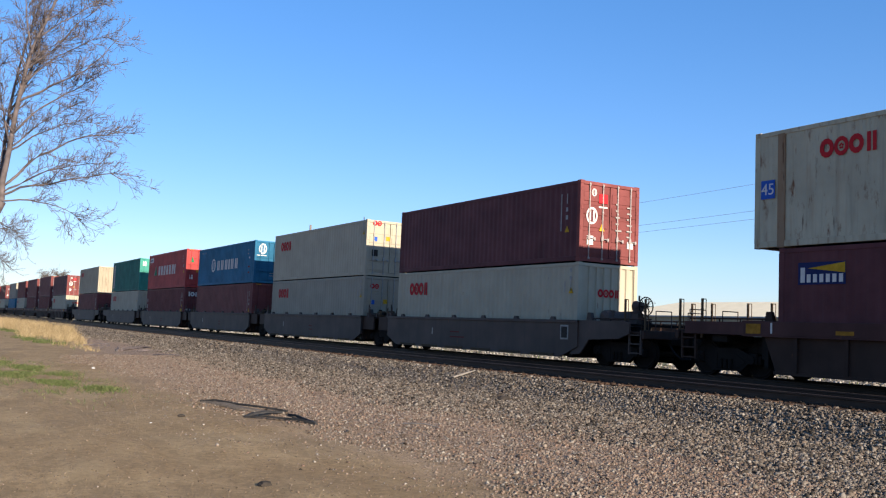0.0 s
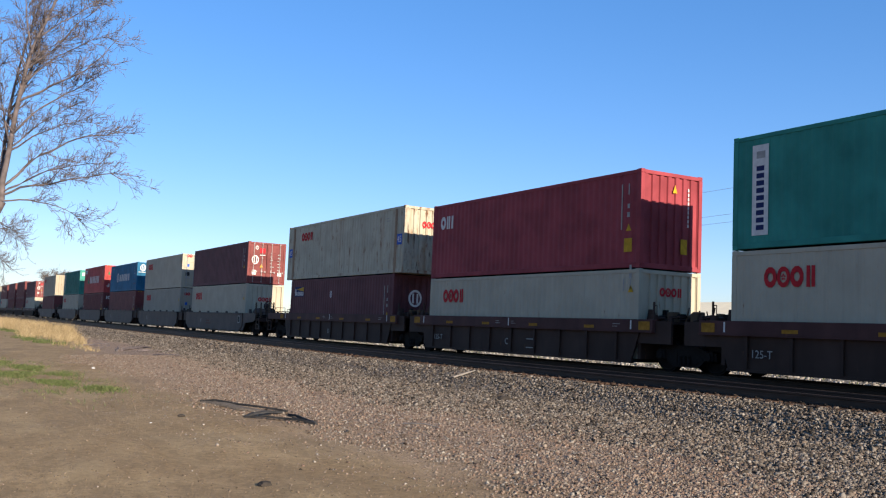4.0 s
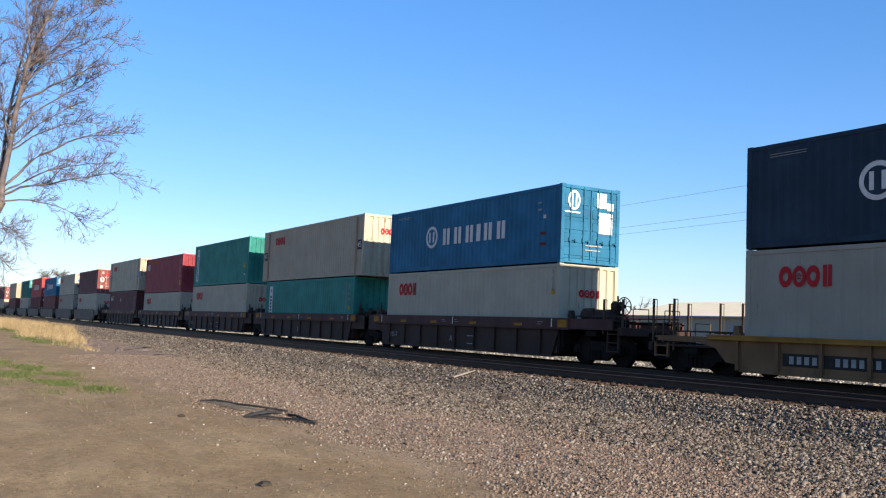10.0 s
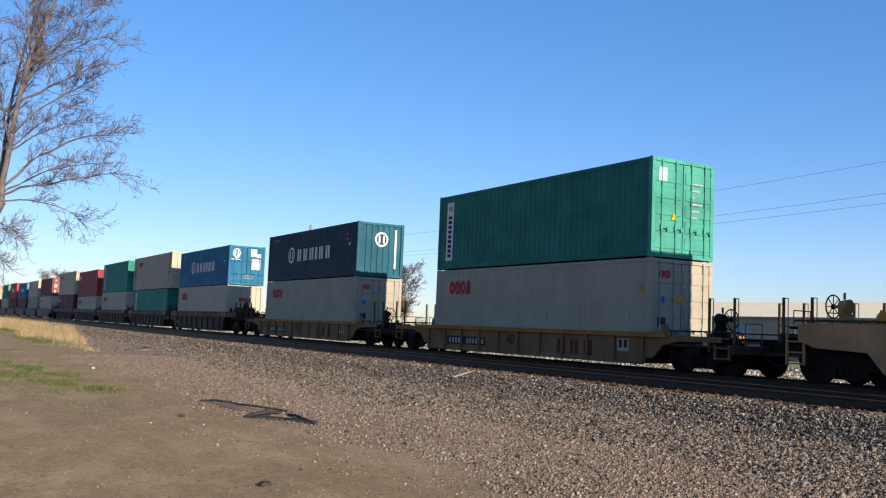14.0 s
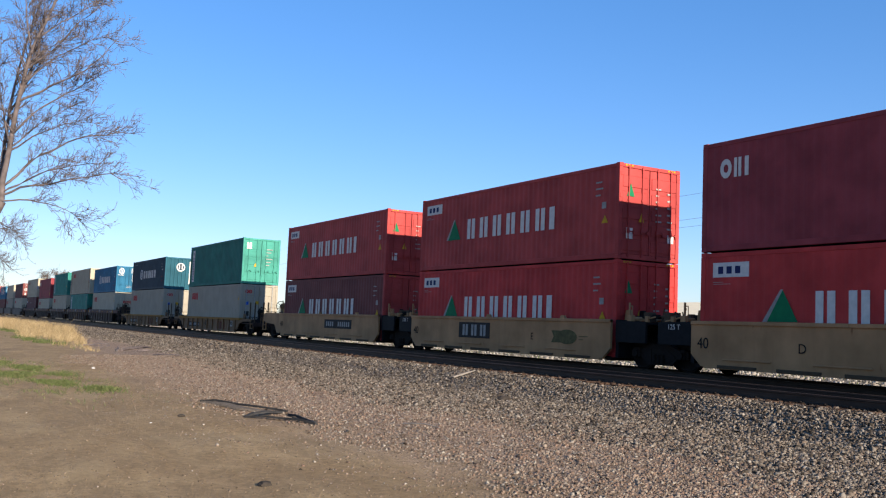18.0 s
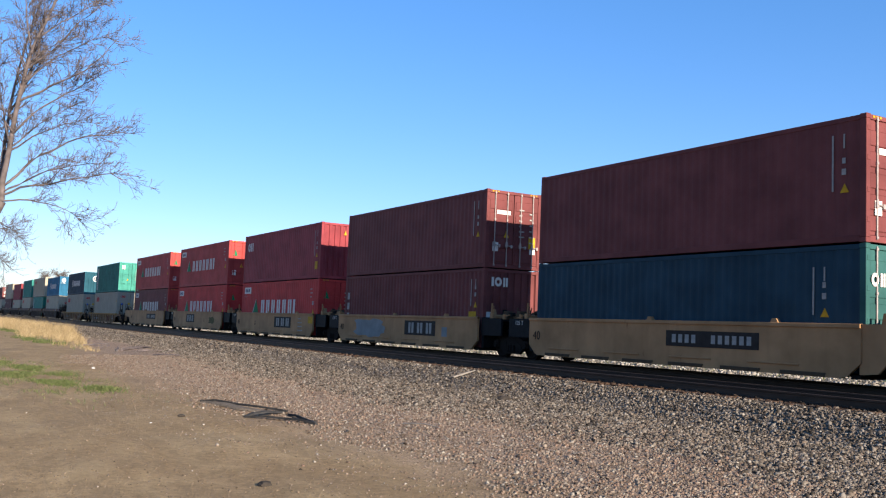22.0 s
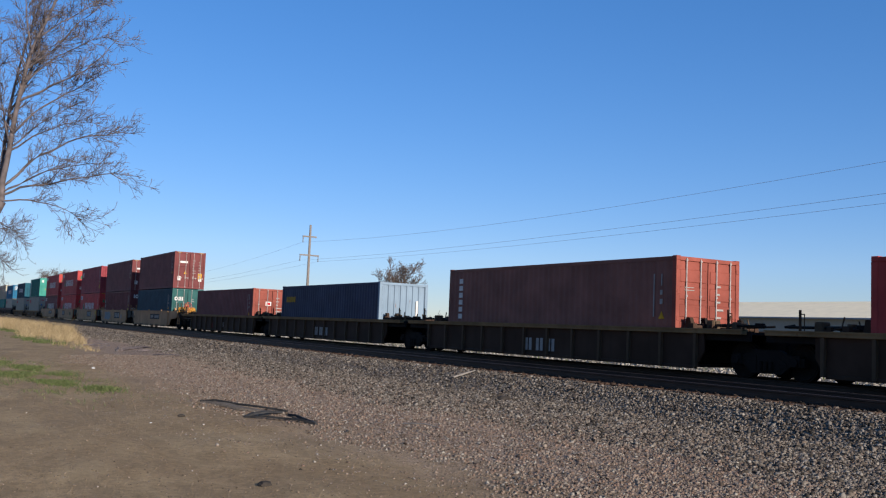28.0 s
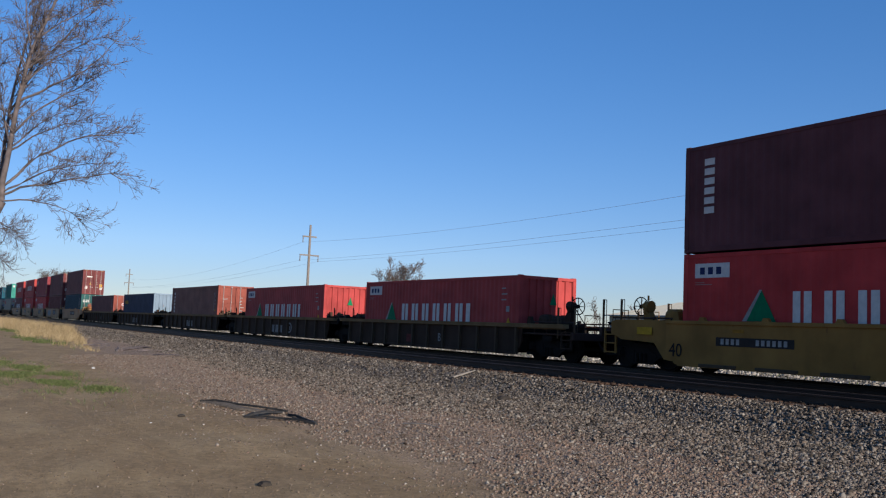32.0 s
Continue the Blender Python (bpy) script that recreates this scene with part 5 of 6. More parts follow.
# ---- behind the tracks ----
def tube_mesh(name, lines, n=5):
    """Tapered tubes along lines of (point, radius), in one mesh."""
    verts, faces = [], []
    for line in lines:
        base = len(verts)
        for k, (p, r) in enumerate(line):
            q = line[min(k + 1, len(line) - 1)][0] - line[max(k - 1, 0)][0]
            q = q.normalized() if q.length > 1e-6 else Vector((0, 0, 1))
            a = q.orthogonal().normalized()
            b = q.cross(a)
            for j in range(n):
                t = 2 * math.pi * j / n
                verts.append(p + (a * math.cos(t) + b * math.sin(t)) * r)
        for k in range(len(line) - 1):
            for j in range(n):
                j2 = (j + 1) % n
                faces.append((base + k * n + j, base + k * n + j2, base + (k + 1) * n + j2, base + (k + 1) * n + j))
    me = bpy.data.meshes.new(name)
    me.from_pydata([tuple(v) for v in verts], [], faces)
    for p in me.polygons:
        p.use_smooth = True
    return me


def grow(rng, start, way, length, r, steps, droop=0.0, wob=0.25):
    line, p, d = [(start.copy(), r)], start.copy(), way.normalized()
    for k in range(steps):
        d = (d + Vector((rng.gauss(0, wob), rng.gauss(0, wob), rng.gauss(0, wob) + droop))).normalized()
        p = p + d * (length / steps)
        line.append((p.copy(), max(0.002, r * (1 - 0.85 * (k + 1) / steps))))
    return line


def sprout(rng, line, count, length, ratio, out, droop=0.02, spread=0.9, start=0.2, wob=0.25):
    """Side shoots along a line."""
    made = []
    for _ in range(count):
        f = rng.uniform(start, 1.0) * (len(line) - 1)
        k = min(int(f), len(line) - 2)
        (a, ra), (b, rb_) = line[k], line[k + 1]
        p = a.lerp(b, f - k)
        d = (b - a).normalized()
        side = Vector((rng.gauss(0, 1), rng.gauss(0, 1), rng.gauss(0.15, 0.8)))
        side = (side - d * side.dot(d)).normalized()
        w = d * rng.uniform(0.5, 1.1) + side * spread * rng.uniform(0.5, 1.2) + out * 0.25
        made.append(grow(rng, p, w, length * rng.uniform(0.5, 1.25), max(0.0025, (ra + (rb_ - ra) * (f - k)) * ratio), 4, droop, wob))
    return made


def buds(name, rng, lines, per, size, material, parent):
    """Small swelling buds and first leaves along the finest twigs."""
    verts, faces = [], []
    for line in lines:
        for _ in range(per):
            f = rng.uniform(0.3, 1.0) * (len(line) - 1)
            k = min(int(f), len(line) - 2)
            p = line[k][0].lerp(line[k + 1][0], f - k)
            a = Vector((rng.gauss(0, 1), rng.gauss(0, 1), rng.gauss(0, 1))).normalized() * size * rng.uniform(0.6, 1.5)
            b = a.orthogonal().normalized() * size * 0.5
            i = len(verts)
            verts += [tuple(p), tuple(p + a * 0.5 + b), tuple(p + a), tuple(p + a * 0.5 - b)]
            faces.append((i, i + 1, i + 2, i + 3))
    me = bpy.data.meshes.new(name)
    me.from_pydata(verts, [], faces)
    me.materials.append(material)
    ob = new(name, me)
    ob.parent = parent
    return ob


def bare_tree(label, at, height, seed, width=0.35, trunk_r=0.12, limbs=7, twigs=9, fine=4, forks=1):
    """A bare tree: a trunk, rising limbs and two orders of twigs."""
    rng = random.Random(seed)
    t = thing("tree", label, "tree", "bare trees behind the tracks")
    t.location = at
    stems, limb_lines, twig_lines = [], [], []
    for f in range(forks):
        lean = Vector((rng.gauss(0, 0.12), rng.gauss(0, 0.12), 1)) if forks == 1 else Vector((rng.gauss(0, 0.2), (f - (forks - 1) / 2) * 0.5, 1))
        stems.append(grow(rng, Vector((0, 0, -0.1)), lean, height * 0.8, trunk_r, 8, 0.06, 0.06))
    for s in stems:
        limb_lines += sprout(rng, s, limbs, height * width, 0.55, Vector((0, 0, 1)), 0.05, 0.8, 0.25)
    for s in limb_lines + stems:
        twig_lines += sprout(rng, s, twigs, height * 0.13, 0.5, Vector((0, 0, 0.6)), 0.03, 0.9)
    small = []
    for s in twig_lines:
        small += sprout(rng, s, fine, height * 0.06, 0.6, Vector((0, 0, 0.4)), 0.02, 0.9)
    for nm, lines, n in (("trunk", stems, 7), ("crown", limb_lines + twig_lines + small, 4)):
        me = tube_mesh(nm, [[(p, max(r, 0.022)) for p, r in l] for l in lines], n)
        me.materials.append(FARBARK)
        ob = new(nm, me)
        ob.parent = t
    return t


def bough(rng, start, angle, length, bend, depth, r, crook=6.5):
    """A bough that leaves at an angle to the level, in degrees, and bends by so much along its length."""
    across, back = Vector((0.5, 0.866, 0)), Vector((-0.866, 0.5, 0))
    n = max(6, int(length * 4))
    p, line = start.copy(), [(start.copy(), r)]
    kink = 0.0
    for k in range(n):
        f = (k + 0.5) / n
        kink = 0.72 * kink + rng.gauss(0, crook)
        a = radians(angle + bend * f + kink)
        p = p + (across * math.cos(a) + Vector((0, 0, math.sin(a))) + back * (depth + rng.gauss(0, 0.1))).normalized() * (length / n)
        line.append((p.copy(), r * (1 - 0.84 * f)))
    return line


def verge_tree():
    """The large tree beside the drive: its trunk stands out of view, its boughs reach over the verge."""
    rng = random.Random(11)
    t = thing("tree", "large bare spring tree with fine budding twigs beside the dirt drive", "tree")
    t.location = (-28.0, 1.45, GROUND)
    across = Vector((0.5, 0.866, 0))
    trunk = bough(rng, across * 0.40, 88, 4.6, -3, 0.0, 0.20)
    trunk = [(p, max(r, 0.13)) for p, r in trunk]
    top = trunk[-1][0]
    # two leaders: one sweeps over the verge, one rises straight
    sweep = bough(rng, top, 80, 7.6, -22, -0.03, 0.082, 3.0)
    rise = bough(rng, trunk[-3][0], 92, 7.5, -10, 0.22, 0.06, 3.0)
    aside = bough(rng, trunk[-4][0], 118, 6.5, -20, 0.1, 0.10)

    def on(line, f):
        k = min(int(f * (len(line) - 1)), len(line) - 2)
        return line[k][0].lerp(line[k + 1][0], f * (len(line) - 1) - k)
    # leader, how far along it, angle, length, bend, depth, radius
    rows = [
        (sweep, 0.02, 26, 3.9, -30, 0.15, 0.032), (sweep, 0.03, 34, 3.3, -36, -0.25, 0.030), (sweep, 0.0, 14, 2.4, -48, 0.1, 0.024),
        (sweep, 0.05, 56, 3.9, -58, 0.1, 0.040), (sweep, 0.18, 36, 2.6, -24, -0.2, 0.026), (sweep, 0.24, 46, 2.9, -20, 0.2, 0.032),
        (sweep, 0.36, 30, 3.3, 12, -0.1, 0.034), (sweep, 0.42, 56, 2.6, -30, 0.3, 0.026), (sweep, 0.48, 40, 3.0, 0, -0.2, 0.028),
        (sweep, 0.60, 40, 2.0, 0, 0.2, 0.022), (sweep, 0.36, 88, 3.6, -10, 0.2, 0.036), (sweep, 0.2, 100, 3.0, -24, -0.3, 0.026), (sweep, 0.55, 96, 2.4, 10, 0.1, 0.024),
        (rise, 0.25, 58, 2.4, -20, 0.3, 0.026), (rise, 0.42, 62, 2.2, -14, -0.2, 0.024), (rise, 0.58, 54, 2.0, -10, 0.2, 0.022), (rise, 0.70, 70, 1.9, 0, -0.2, 0.022),
        (trunk, 0.88, -10, 0.85, -30, 0.1, 0.022), (trunk, 0.72, -14, 0.7, -36, -0.1, 0.020), (trunk, 0.80, 16, 0.7, -40, 0.2, 0.020),
        (aside, 0.2, 165, 3.2, 20, 0.1, 0.036), (aside, 0.45, 150, 2.8, 10, -0.2, 0.030), (aside, 0.65, 70, 2.2, 0, 0.2, 0.026),
    ]
    put_ = new("trunk", tube_mesh("trunk", [trunk], 12))
    put_.parent = t
    put_.data.materials.append(BARK)
    boughs = [sweep, rise, aside] + [bough(rng, on(line, f), a, l * (0.95 if line is trunk or f < 0.15 else 1.0), b, d, r) for line, f, a, l, b, d, r in rows]
    for line in boughs:
        ob = new("limb", tube_mesh("limb", [line], 8))
        ob.parent = t
        ob.data.materials.append(BARK)
    t0, t1, t2 = [], [], []
    for line in boughs:
        ln = sum((b[0] - a[0]).length for a, b in zip(line, line[1:]))
        out = (line[-1][0] - line[len(line) // 2][0]).normalized()
        t0 += sprout(rng, line, int(3 + ln * 4.6), 0.75, 0.5, out * 0.7, 0.03, 0.95, 0.2, 0.16)
        t0.append([(p, r) for p, r in line[-4:]])
    for line in t0:
        out = (line[-1][0] - line[0][0]).normalized()
        t1 += sprout(rng, line, 7, 0.36, 0.65, out * 0.7, 0.02, 0.95, 0.1, 0.2)
    for line in t1:
        out = (line[-1][0] - line[0][0]).normalized()
        t2 += sprout(rng, line, 3, 0.17, 0.75, out * 0.6, 0.02, 1.0, 0.15, 0.2)
    for nm, lines, thick, n in (("crown", t0, 0.0065, 4), ("crown", t1, 0.0050, 3), ("crown", t2, 0.0036, 3)):
        ob = new(nm, tube_mesh(nm, [[(p, max(r, thick)) for p, r in l] for l in lines], n))
        ob.parent = t
        ob.data.materials.append(BARK)
    buds("foliage", rng, t2[::2], 1, 0.026, BUD, t)


BARK = plain("grey-brown bark", (0.125, 0.099, 0.092), 0.9, var=0.35, scale=5.0)
BUD = plain("tan spring buds", (0.17, 0.130, 0.105), 0.8, var=0.3)
verge_tree()


def utility_pole(at, h, label, arms=2):
    p = thing("utility_pole", label, "utility pole", "power line poles")
    p.location = at
    bm = bmesh.new()
    rod(bm, (0, 0, -0.3), (0, 0, h), 0.26, 0.17, 12)
    part("pole", bm, POLEWOOD, p)
    for z, w0, w1 in ((h - 1.9, -1.25, 1.15), (h - 4.9, -1.6, 1.65))[:arms]:
        bm = bmesh.new()
        box(bm, -0.1, 0.1, w0, w1, z - 0.11, z + 0.11, 0.01)
        arm = part("crossarm", bm, POLEWOOD, p)
        for y in (w0 + 0.08, w1 - 0.08):
            if z > h - 3 and y > 0:
                continue
            bm = bmesh.new()
            rod(bm, (0, y, z - 0.1), (0, y, z - 1.0), 0.07, 0.07, 8)
            for k in range(5):
                rod(bm, (0, y, z - 0.25 - k * 0.16), (0, y, z - 0.3 - k * 0.16), 0.12, 0.1, 8)
            part("insulator", bm, INSUL, arm)
    return p


POLEWOOD = plain("weathered pole timber", (0.20, 0.165, 0.14), 0.9, var=0.25)
INSUL = plain("grey insulator", (0.2, 0.19, 0.19), 0.5)
WIRE = plain("power line wire", (0.46, 0.49, 0.55), 0.6)
pole_a = utility_pole((-140.0, 55.9, GROUND), 17.3, "tall timber utility pole with two crossarms")
pole_b = utility_pole((-340.9, 68.9, GROUND), 18.0, "distant timber utility pole with crossarms")
pole_c = utility_pole((35.0, 45.0, GROUND), 17.3, "timber utility pole beyond the tracks")


def power_lines():
    for dy, dz, sag in ((-1.2, -2.95, 2.4), (-1.5, -5.9, 1.3), (1.55, -5.9, 1.3)):
        for a, b in (((-340.9, 68.9), (-140.0, 55.9)), ((-140.0, 55.9), (35.0, 45.0))):
            line = []
            for k in range(33):
                f = k / 32
                line.append((Vector((a[0] + (b[0] - a[0]) * f, a[1] + (b[1] - a[1]) * f + dy, GROUND + 17.4 + dz - 4 * sag * f * (1 - f))), 0.012))
            me = tube_mesh("power_line", [line], 5)
            me.materials.append(WIRE)
            tagged(new("power_line", me), "thin dark power line sagging between poles", "cable", "power lines")


power_lines()
bare_tree("bare round-crowned tree beyond the tracks", (-116.5, 60.3, GROUND), 10.3, 4, 0.32, 0.14, 16, 13, 7, 2)
bare_tree("thin bare tree behind the tracks", (-100, 88, GROUND), 9.0, 8, 0.26, 0.1, 7, 8, 3)
bare_tree("thin bare tree behind the tracks", (-107, 88, GROUND), 6.2, 9, 0.34, 0.08, 6, 8, 3)
bare_tree("far round-crowned tree beyond the train", (-322.5, 41.6, GROUND), 15.2, 14, 0.24, 0.3, 18, 16, 6, 2)
bare_tree("low bare tree behind the tracks", (-92, 86, GROUND), 4.5, 10, 0.4, 0.08, 6, 8, 3)


def warehouse():
    """A long pale metal shed with a hipped end."""
    w = thing("warehouse", "long pale warehouse with a shallow cream metal hipped roof", "building")
    w.location = (-90.5, 76.5, GROUND)
    L_, D_, eave, ridge = 150.0, 15.0, 4.15, 6.1

    def walls(bm):
        box(bm, 0, L_, 0, 0.3, 0, eave)
        box(bm, 0, L_, D_ - 0.3, D_, 0, eave)
        box(bm, 0, 0.3, 0.3, D_ - 0.3, 0, eave)
        box(bm, L_ - 0.3, L_, 0.3, D_ - 0.3, 0, eave)
    put("wall", ("warehouse_wall",), walls, SHED, w)
    bm = bmesh.new()
    o = 0.4
    q = [bm.verts.new(p) for p in ((-o, -o, eave), (L_ + o, -o, eave), (L_ + o, D_ + o, eave), (-o, D_ + o, eave), (4.5, D_ / 2, ridge), (L_ - 4.5, D_ / 2, ridge))]
    for f in ((0, 1, 5, 4), (1, 2, 5), (2, 3, 4, 5), (3, 0, 4), (3, 2, 1, 0)):
        bm.faces.new([q[i] for i in f])
    bmesh.ops.recalc_face_normals(bm, faces=bm.faces[:])
    r = part("roof", bm, SHEDROOF, w)
    put("gutter", ("gutter",), lambda bm: box(bm, -o, L_ + o, -o - 0.12, -o, eave - 0.12, eave + 0.02), SHEDTRIM, w)
    for i in range(10):
        put("wall_door", ("wall_door",), lambda bm: box(bm, -1.5, 1.5, -0.06, 0.02, 0, 3.2, 0.02), SHEDTRIM, w, (7 + i * 14.2, 0, 0))


SHED = plain("pale grey wall cladding", (0.29, 0.265, 0.225), 0.5, var=0.08)
SHEDROOF = plain("cream metal roofing", (0.80, 0.66, 0.44), 0.6, var=0.06, scale=1.0)
SHEDTRIM = plain("grey trim", (0.25, 0.27, 0.30), 0.5)
warehouse()


def low_shed():
    w = thing("storage_shed", "low grey metal shed far beyond the tracks", "building")
    w.location = (-155.0, 74.0, GROUND)
    put("wall", ("shed_wall",), lambda bm: box(bm, -8, 12, -3, 3, 0, 4.2), SHED, w)
    put("roof", ("shed_roof",), lambda bm: prism(bm, [(-8.3, 4.2), (12.3, 4.2), (12.3, 4.32), (-8.3, 4.32)], -3.3, 3.3), SHEDTRIM, w)


low_shed()


def far_woods():
    """A low line of bare woods along the horizon, in one mesh."""
    rng = random.Random(21)
    lines = []
    for i in range(420):
        y = rng.uniform(110, 190)
        x = rng.uniform(-520, 60)
        h = rng.uniform(3.0, 5.5)
        s = grow(rng, Vector((x, y, GROUND)), Vector((0, 0, 1)), h, 0.12, 4, 0.05, 0.08)
        lines.append(s)
        for q in sprout(rng, s, 9, h * 0.5, 0.6, Vector((0, 0, 1)), 0.05, 0.9, 0.2):
            lines.append([(p, max(r, 0.03)) for p, r in q])
    me = tube_mesh("far_woods", lines, 3)
    me.materials.append(FARBARK)
    tagged(new("far_woods", me), "low line of bare brown woods on the horizon", "trees", kind="stuff")


far_woods()


# ---- the verge ----
def blades(name, label, n, place, h, lean, material, seed, width=0.012):
    """Grass blades in one mesh: each a bent narrow strip."""
    rng = np.random.default_rng(seed)
    x, y = place(rng, n)
    n = len(x)
    z = ground_height(x, y)
    hh = h * np.exp(rng.normal(0, 0.3, n))
    a = rng.uniform(0, 6.28, n)
    l = np.abs(rng.normal(0, lean, n))
    d = rng.uniform(0, 6.28, n)
    wx, wy = np.cos(a) * width, np.sin(a) * width
    lx, ly = np.cos(d) * l * hh, np.sin(d) * l * hh
    P = np.stack([np.stack([x - wx, y - wy, z], -1), np.stack([x + wx, y + wy, z], -1), np.stack([x + wx * .7 + lx * .35, y + wy * .7 + ly * .35, z + hh * .6], -1), np.stack([x - wx * .7 + lx * .35, y - wy * .7 + ly * .35, z + hh * .6], -1), np.stack([x + lx, y + ly, z + hh], -1)], 1)
    i = 5 * np.arange(n)
    me = bpy.data.meshes.new(name)
    me.from_pydata(P.reshape(-1, 3).tolist(), [], np.stack([i, i + 1, i + 2, i + 3], -1).tolist() + np.stack([i + 3, i + 2, i + 4], -1).tolist())
    me.materials.append(material)
    return tagged(new(name, me), label, "grass", kind="stuff")


def patch(cx, cy, rx, ry, turn=0.0):
    def place(rng, n):
        u, v = rng.normal(0, 0.45, n) * rx, rng.normal(0, 0.45, n) * ry
        c, s = math.cos(turn), math.sin(turn)
        k = np.floor(rng.uniform(0, 1, n) * 60)
        return cx + u * c - v * s + 0.03 * rx * np.sin(k * 7.1), cy + u * s + v * c + 0.1 * ry * np.cos(k * 3.7)
    return place


DRYGRASS = stones("dry straw grass", [(0.0, (0.230, 0.155, 0.075)), (0.5, (0.350, 0.248, 0.125)), (1.0, (0.440, 0.335, 0.190))])
GREENGRASS = stones("young green grass", [(0.0, (0.060, 0.078, 0.024)), (0.6, (0.098, 0.117, 0.038)), (1.0, (0.170, 0.162, 0.070))])
def dry_verge(rng, n):
    """The dry grass: a belt along the foot of the ballast that widens away from the camera, in tufts."""
    m = n * 4
    x = -41.0 - 130.0 * rng.uniform(0, 1, m) ** 1.6
    lo = 6.9 + 0.6 * np.sin(x * 0.31) + 0.3 * np.sin(x * 0.83) + np.abs(rng.normal(0, 0.5, m)) + np.clip((-62 - x) * 0.012, 0, 1.2)
    hi = np.clip(7.5 + (-44.0 - x) * 0.13, 7.5, 12.4)
    y = lo + (hi - lo) * rng.uniform(0, 1, m)
    tuft = np.sin(1.9 * x + 1.1 * y) + np.sin(2.7 * y - 0.8 * x + 2) + np.sin(0.5 * x + 3.1 * y)
    thin = np.clip((-40.0 - x) / 34.0, 0.03, 1) ** 1.4
    keep = (tuft + rng.normal(0, 0.9, m) > 0.1) & (rng.uniform(0, 1, m) < thin)
    return x[keep][:n], y[keep][:n]


def belt(x_far, x_near):
    """The part of the dry grass between two places along the track, with frayed ends."""
    def kept(rng, n):
        x, y = dry_verge(rng, n)
        e = x + rng.normal(0, 5.0, len(x))
        return x[(e > x_far) & (e < x_near)], y[(e > x_far) & (e < x_near)]
    return kept


blades("dry_grass", "tall dry straw-coloured grass at the foot of the ballast", 26000, belt(-300, -76), 0.50, 0.75, DRYGRASS, 31, 0.012)
blades("dry_grass", "knee-high dry straw-coloured grass at the foot of the ballast", 26000, belt(-86, -57), 0.30, 0.85, DRYGRASS, 37, 0.009)
blades("dry_grass", "low dry grass straggling along the verge", 18000, dry_verge, 0.13, 1.2, DRYGRASS, 32, 0.008)


def tufts(place, bias):
    """The same places, kept only where tufts grow."""
    def kept(rng, n):
        x, y = place(rng, n)
        v = np.sin(2.3 * x + 1.3 * y) + np.sin(3.9 * y - 1.1 * x + 2) + np.sin(1.2 * x + 5.1 * y) + rng.normal(0, 0.7, len(x))
        return x[v > bias], y[v > bias]
    return kept


blades("green_grass", "low patch of young green grass on the dirt", 26000, tufts(patch(-26.0, 2.9, 6.5, 1.15, 0.06), 0.1), 0.042, 1.1, GREENGRASS, 33, 0.007)
blades("green_grass", "low patch of young green grass on the dirt", 1800, tufts(patch(-21.4, 3.7, 1.3, 0.35, 0.2), 0.0), 0.05, 1.0, GREENGRASS, 35, 0.008)
blades("green_grass", "green weeds at the edge of the dry grass", 3000, tufts(patch(-54, 6.5, 8, 0.7, 0.06), 0.3), 0.13, 0.9, GREENGRASS, 34, 0.012)
blades("green_grass", "green weeds at the edge of the dry grass", 2500, tufts(patch(-78, 7.3, 14, 0.7, 0.0), 0.3), 0.13, 0.9, GREENGRASS, 36, 0.014)


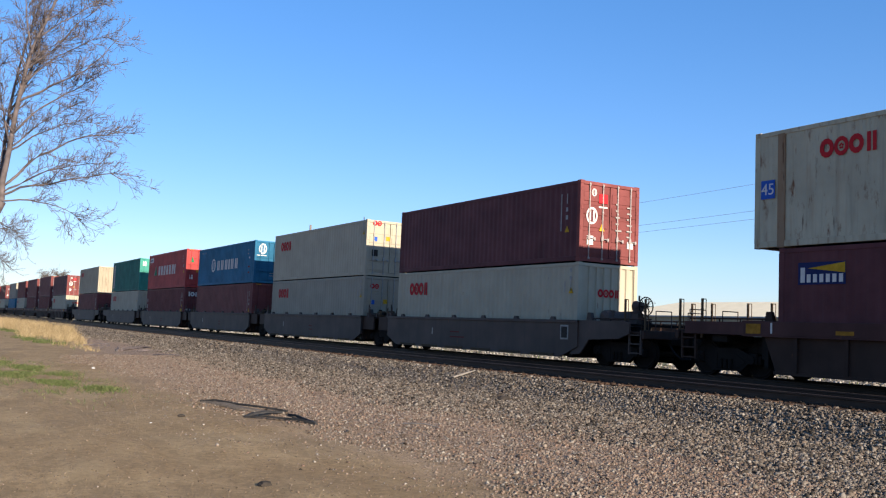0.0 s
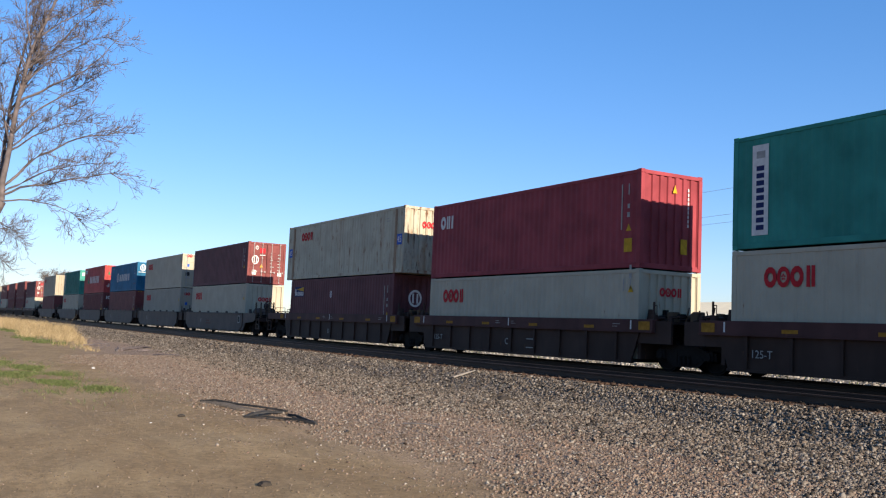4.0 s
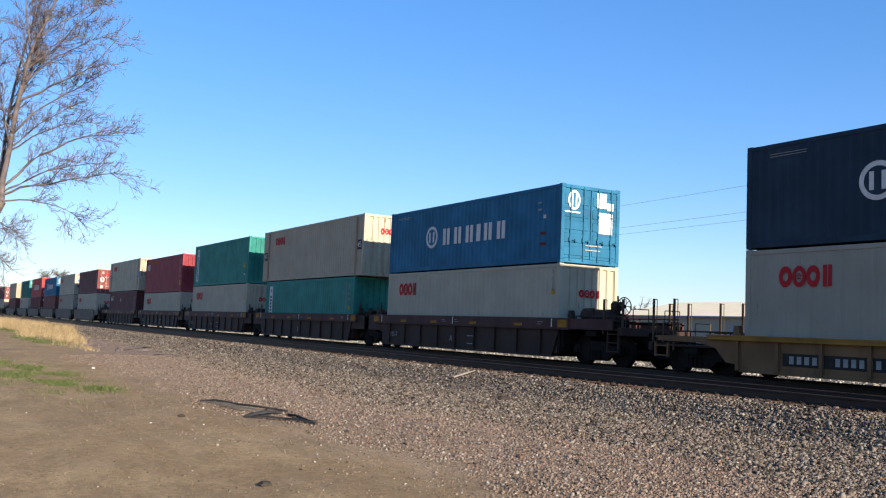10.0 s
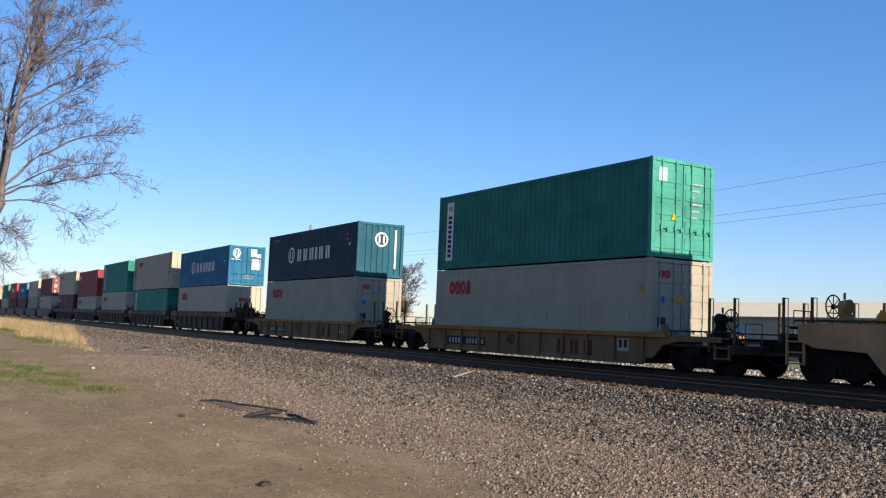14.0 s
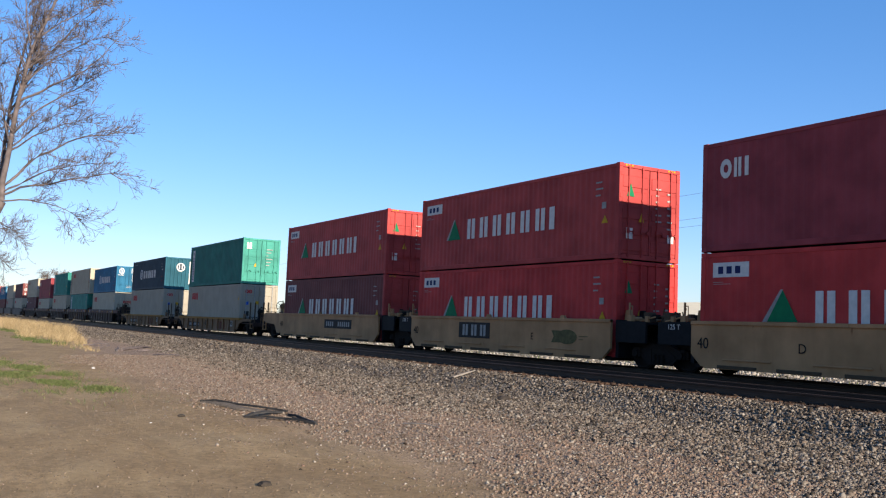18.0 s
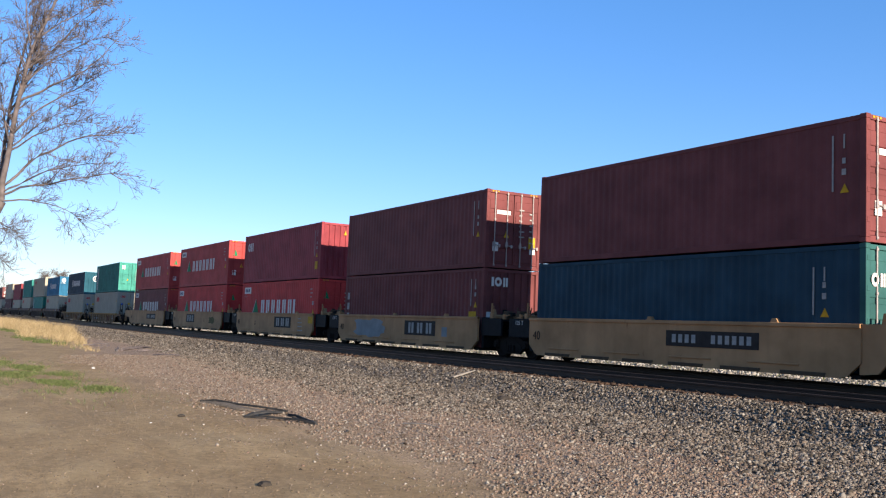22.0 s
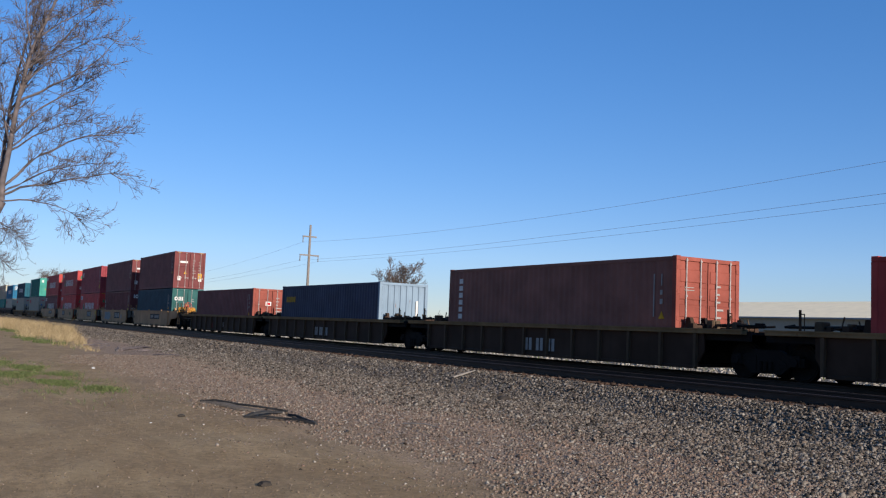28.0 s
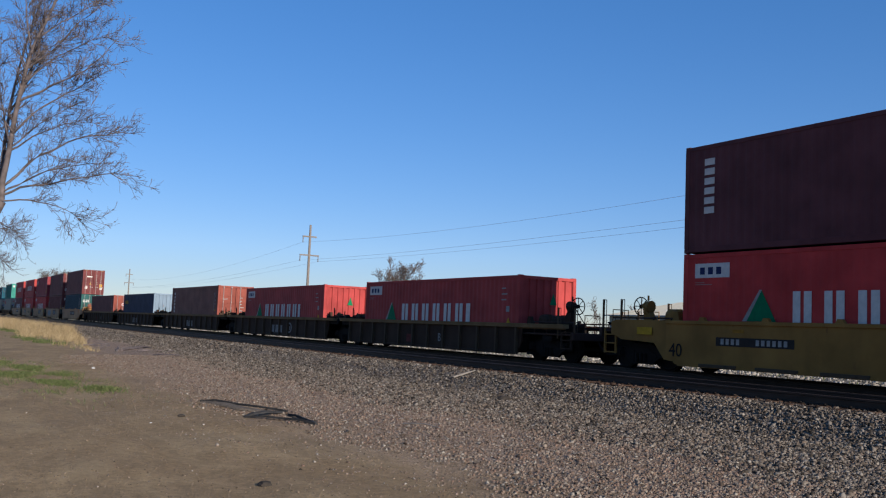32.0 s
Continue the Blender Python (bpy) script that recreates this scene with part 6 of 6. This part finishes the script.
def debris():
    """Scraps lying on the verge: a flattened strap, sticks, clods and litter."""
    rng = random.Random(8)

    def strap(pts, w, label, m=None):
        bm = bmesh.new()
        prev = None
        for k, (x, y, z) in enumerate(pts):
            q = Vector(pts[min(k + 1, len(pts) - 1)]) - Vector(pts[max(k - 1, 0)])
            n_ = Vector((-q.y, q.x, 0)).normalized() * w
            g = float(ground_height(np.array(x), np.array(y))) + z
            row = [bm.verts.new((x - n_.x, y - n_.y, g)), bm.verts.new((x + n_.x, y + n_.y, g)), bm.verts.new((x + n_.x * .8, y + n_.y * .8, g + 0.03)), bm.verts.new((x - n_.x * .8, y - n_.y * .8, g + 0.035))]
            if prev:
                for j in range(4):
                    bm.faces.new((prev[j], prev[(j + 1) % 4], row[(j + 1) % 4], row[j]))
            else:
                bm.faces.new(row)
            prev = row
        bm.faces.new(prev[::-1])
        bmesh.ops.recalc_face_normals(bm, faces=bm.faces[:])
        tagged(part("rubber_strip", bm, m or RUBBER, None), label, "debris", "scraps on the verge")
    strap([(-17.2, 4.9, 0.0), (-16.9, 5.1, 0.04), (-16.4, 5.35, 0.03), (-15.8, 5.55, 0.05), (-15.25, 5.85, 0.02)], 0.026, "flattened dark rubber strip lying on the gravel")
    strap([(-17.1, 4.98, -0.01), (-16.6, 5.12, 0.01), (-15.9, 5.28, 0.01), (-15.3, 5.6, 0.0)], 0.13, "torn flat tyre tread dusted with dirt", TREADDUST)
    strap([(-15.2, 5.72, 0.01), (-15.0, 5.4, 0.05), (-14.85, 5.1, 0.04), (-14.75, 4.95, 0.0)], 0.04, "bent dark rubber strip on the gravel")
    strap([(-14.75, 4.98, 0.0), (-14.45, 5.2, 0.03), (-14.1, 5.38, 0.02), (-13.75, 5.5, 0.03), (-13.4, 5.62, 0.0)], 0.026, "torn dark rubber strip lying on the gravel")
    strap([(-14.9, 5.75, 0.0), (-14.5, 5.72, 0.03), (-14.0, 5.66, 0.02), (-13.5, 5.64, 0.01)], 0.03, "thin dark strip of rubber on the gravel")

    def stick(a, b, r, m, label):
        bm = bmesh.new()
        pa, pb = Vector((*a, float(ground_height(np.array(a[0]), np.array(a[1]))) + 0.05)), Vector((*b, float(ground_height(np.array(b[0]), np.array(b[1]))) + 0.08))
        mid_ = pa.lerp(pb, 0.5) + Vector((rng.gauss(0, 0.04), rng.gauss(0, 0.04), 0.03))
        rod(bm, pa, mid_, r, r * 0.85, 6), rod(bm, mid_, pb, r * 0.85, r * 0.5, 6)
        tagged(part("stick", bm, m, None), label, "stick", "sticks on the verge")
    stick((-22.2, 13.3), (-21.9, 13.8), 0.028, PALEWOOD, "pale weathered stick lying on the ballast")
    stick((-44.0, 8.8), (-47.5, 10.7), 0.06, BARK, "dark broken branch on the gravel")
    stick((-42.5, 8.3), (-45.5, 8.9), 0.05, BARK, "dark broken branch on the gravel")
    stick((-45.0, 9.9), (-43.0, 9.0), 0.04, BARK, "dark broken branch on the gravel")
    for _ in range(9):
        x, y, a = rng.uniform(-50, -38), rng.uniform(7.6, 10.4), rng.uniform(0, 3.1)
        l = rng.uniform(0.5, 1.4)
        stick((x, y), (x + l * math.cos(a), y + l * math.sin(a)), rng.uniform(0.02, 0.04), BARK, "broken brown twig on the gravel")
    stick((-13.0, 6.9), (-12.2, 7.1), 0.012, PALEWOOD, "thin pale twig on the gravel")
    for x, y, s, m, l in ((-8.7, 3.15, 0.07, CLOD, "dark clod on the dirt"), (-14.9, 3.95, 0.06, CLOD, "dark clod on the dirt"), (-17.6, 11.9, 0.16, CLOD, "dark lump of slag on the ballast"), (-28.3, 4.9, 0.055, LITTER, "scrap of white litter"), (-14.1, 3.3, 0.02, LITTER, "scrap of white litter")):
        bm = bmesh.new()
        bmesh.ops.create_icosphere(bm, subdivisions=2, radius=s)
        for v in bm.verts:
            v.co *= 1 + 0.5 * noise.noise(v.co * 14 + Vector((x, y, 0)))
            v.co.z *= 0.5
        tagged(part("clod" if m is CLOD else "litter", bm, m, None, "", (x, y, float(ground_height(np.array(x), np.array(y))) + s * 0.2)), l, "debris", "scraps on the verge")


TREADDUST = plain("dust-covered rubber", (0.135, 0.105, 0.078), 0.9, var=0.35, scale=20.0)
RUBBER = plain("dusty black rubber", (0.035, 0.032, 0.03), 0.8, var=0.4)
PALEWOOD = plain("pale bare wood", (0.26, 0.22, 0.18), 0.8)
CLOD = plain("dark earth", (0.05, 0.04, 0.032), 0.95)
LITTER = plain("white litter", (0.42, 0.40, 0.37), 0.7)
debris()
scatter_stones("ballast_stones", "loose grey ballast stones beside the near track", 100000, wedge(8.6, 14.6, 46, 0.75), 0.036, BALLAST, 1)
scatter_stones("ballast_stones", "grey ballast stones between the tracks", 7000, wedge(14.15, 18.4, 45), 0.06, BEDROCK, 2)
scatter_stones("ballast_stones", "ballast stones along the foot of the bank", 30000, lambda rng, n: (-40 - 75 * rng.uniform(0, 1, n) ** 1.5, rng.uniform(0, 1, n) ** 0.6 * 3.6 + 10.6), 0.05, BALLAST, 7)
scatter_stones("gravel_stones", "pinkish gravel scattered on the verge", 80000, wedge(5.0, 11.4, 34, 0.80), 0.0235, GRAVEL, 3, 0.05)
scatter_stones("gravel_stones", "sparse pinkish gravel trodden into the dirt", 6000, wedge(3.0, 6.2, 30, 0.6), 0.018, GRAVEL, 13, 0.15)
scatter_stones("pebbles", "scattered pebbles on the dirt", 11000, wedge(-0.5, 6.2, 28), 0.013, PEBBLE, 4, 0.05)
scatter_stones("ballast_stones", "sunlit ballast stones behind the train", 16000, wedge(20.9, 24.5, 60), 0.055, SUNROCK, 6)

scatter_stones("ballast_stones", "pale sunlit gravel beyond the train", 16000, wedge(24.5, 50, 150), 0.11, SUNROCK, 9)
blades("green_grass", "sparse green weeds beyond the train", 3000, lambda rng, n: (-8 - 110 * rng.uniform(0, 1, n), rng.uniform(30, 55, n)), 0.12, 0.9, GREENGRASS, 38, 0.02)


def motions():
    """The train draws away along its track; every wheelset rolls with it."""
    times = [k * 0.5 for k in range(65)]
    for ob, x, z in RIDERS:
        walk(ob, [(t, pose(x + travel(t), YT, z)) for t in times])
    rows = [*range(0, 600, 2), *range(600, 961)]
    turns = [(k / 30, math.degrees((travel(k / 30) - travel(0)) / 0.457)) for k in rows]
    for ob, x in WHEELS:
        walk(ob, [(t, pose(x, 0, 0.457, 0, a, 0)) for t, a in turns])


motions()
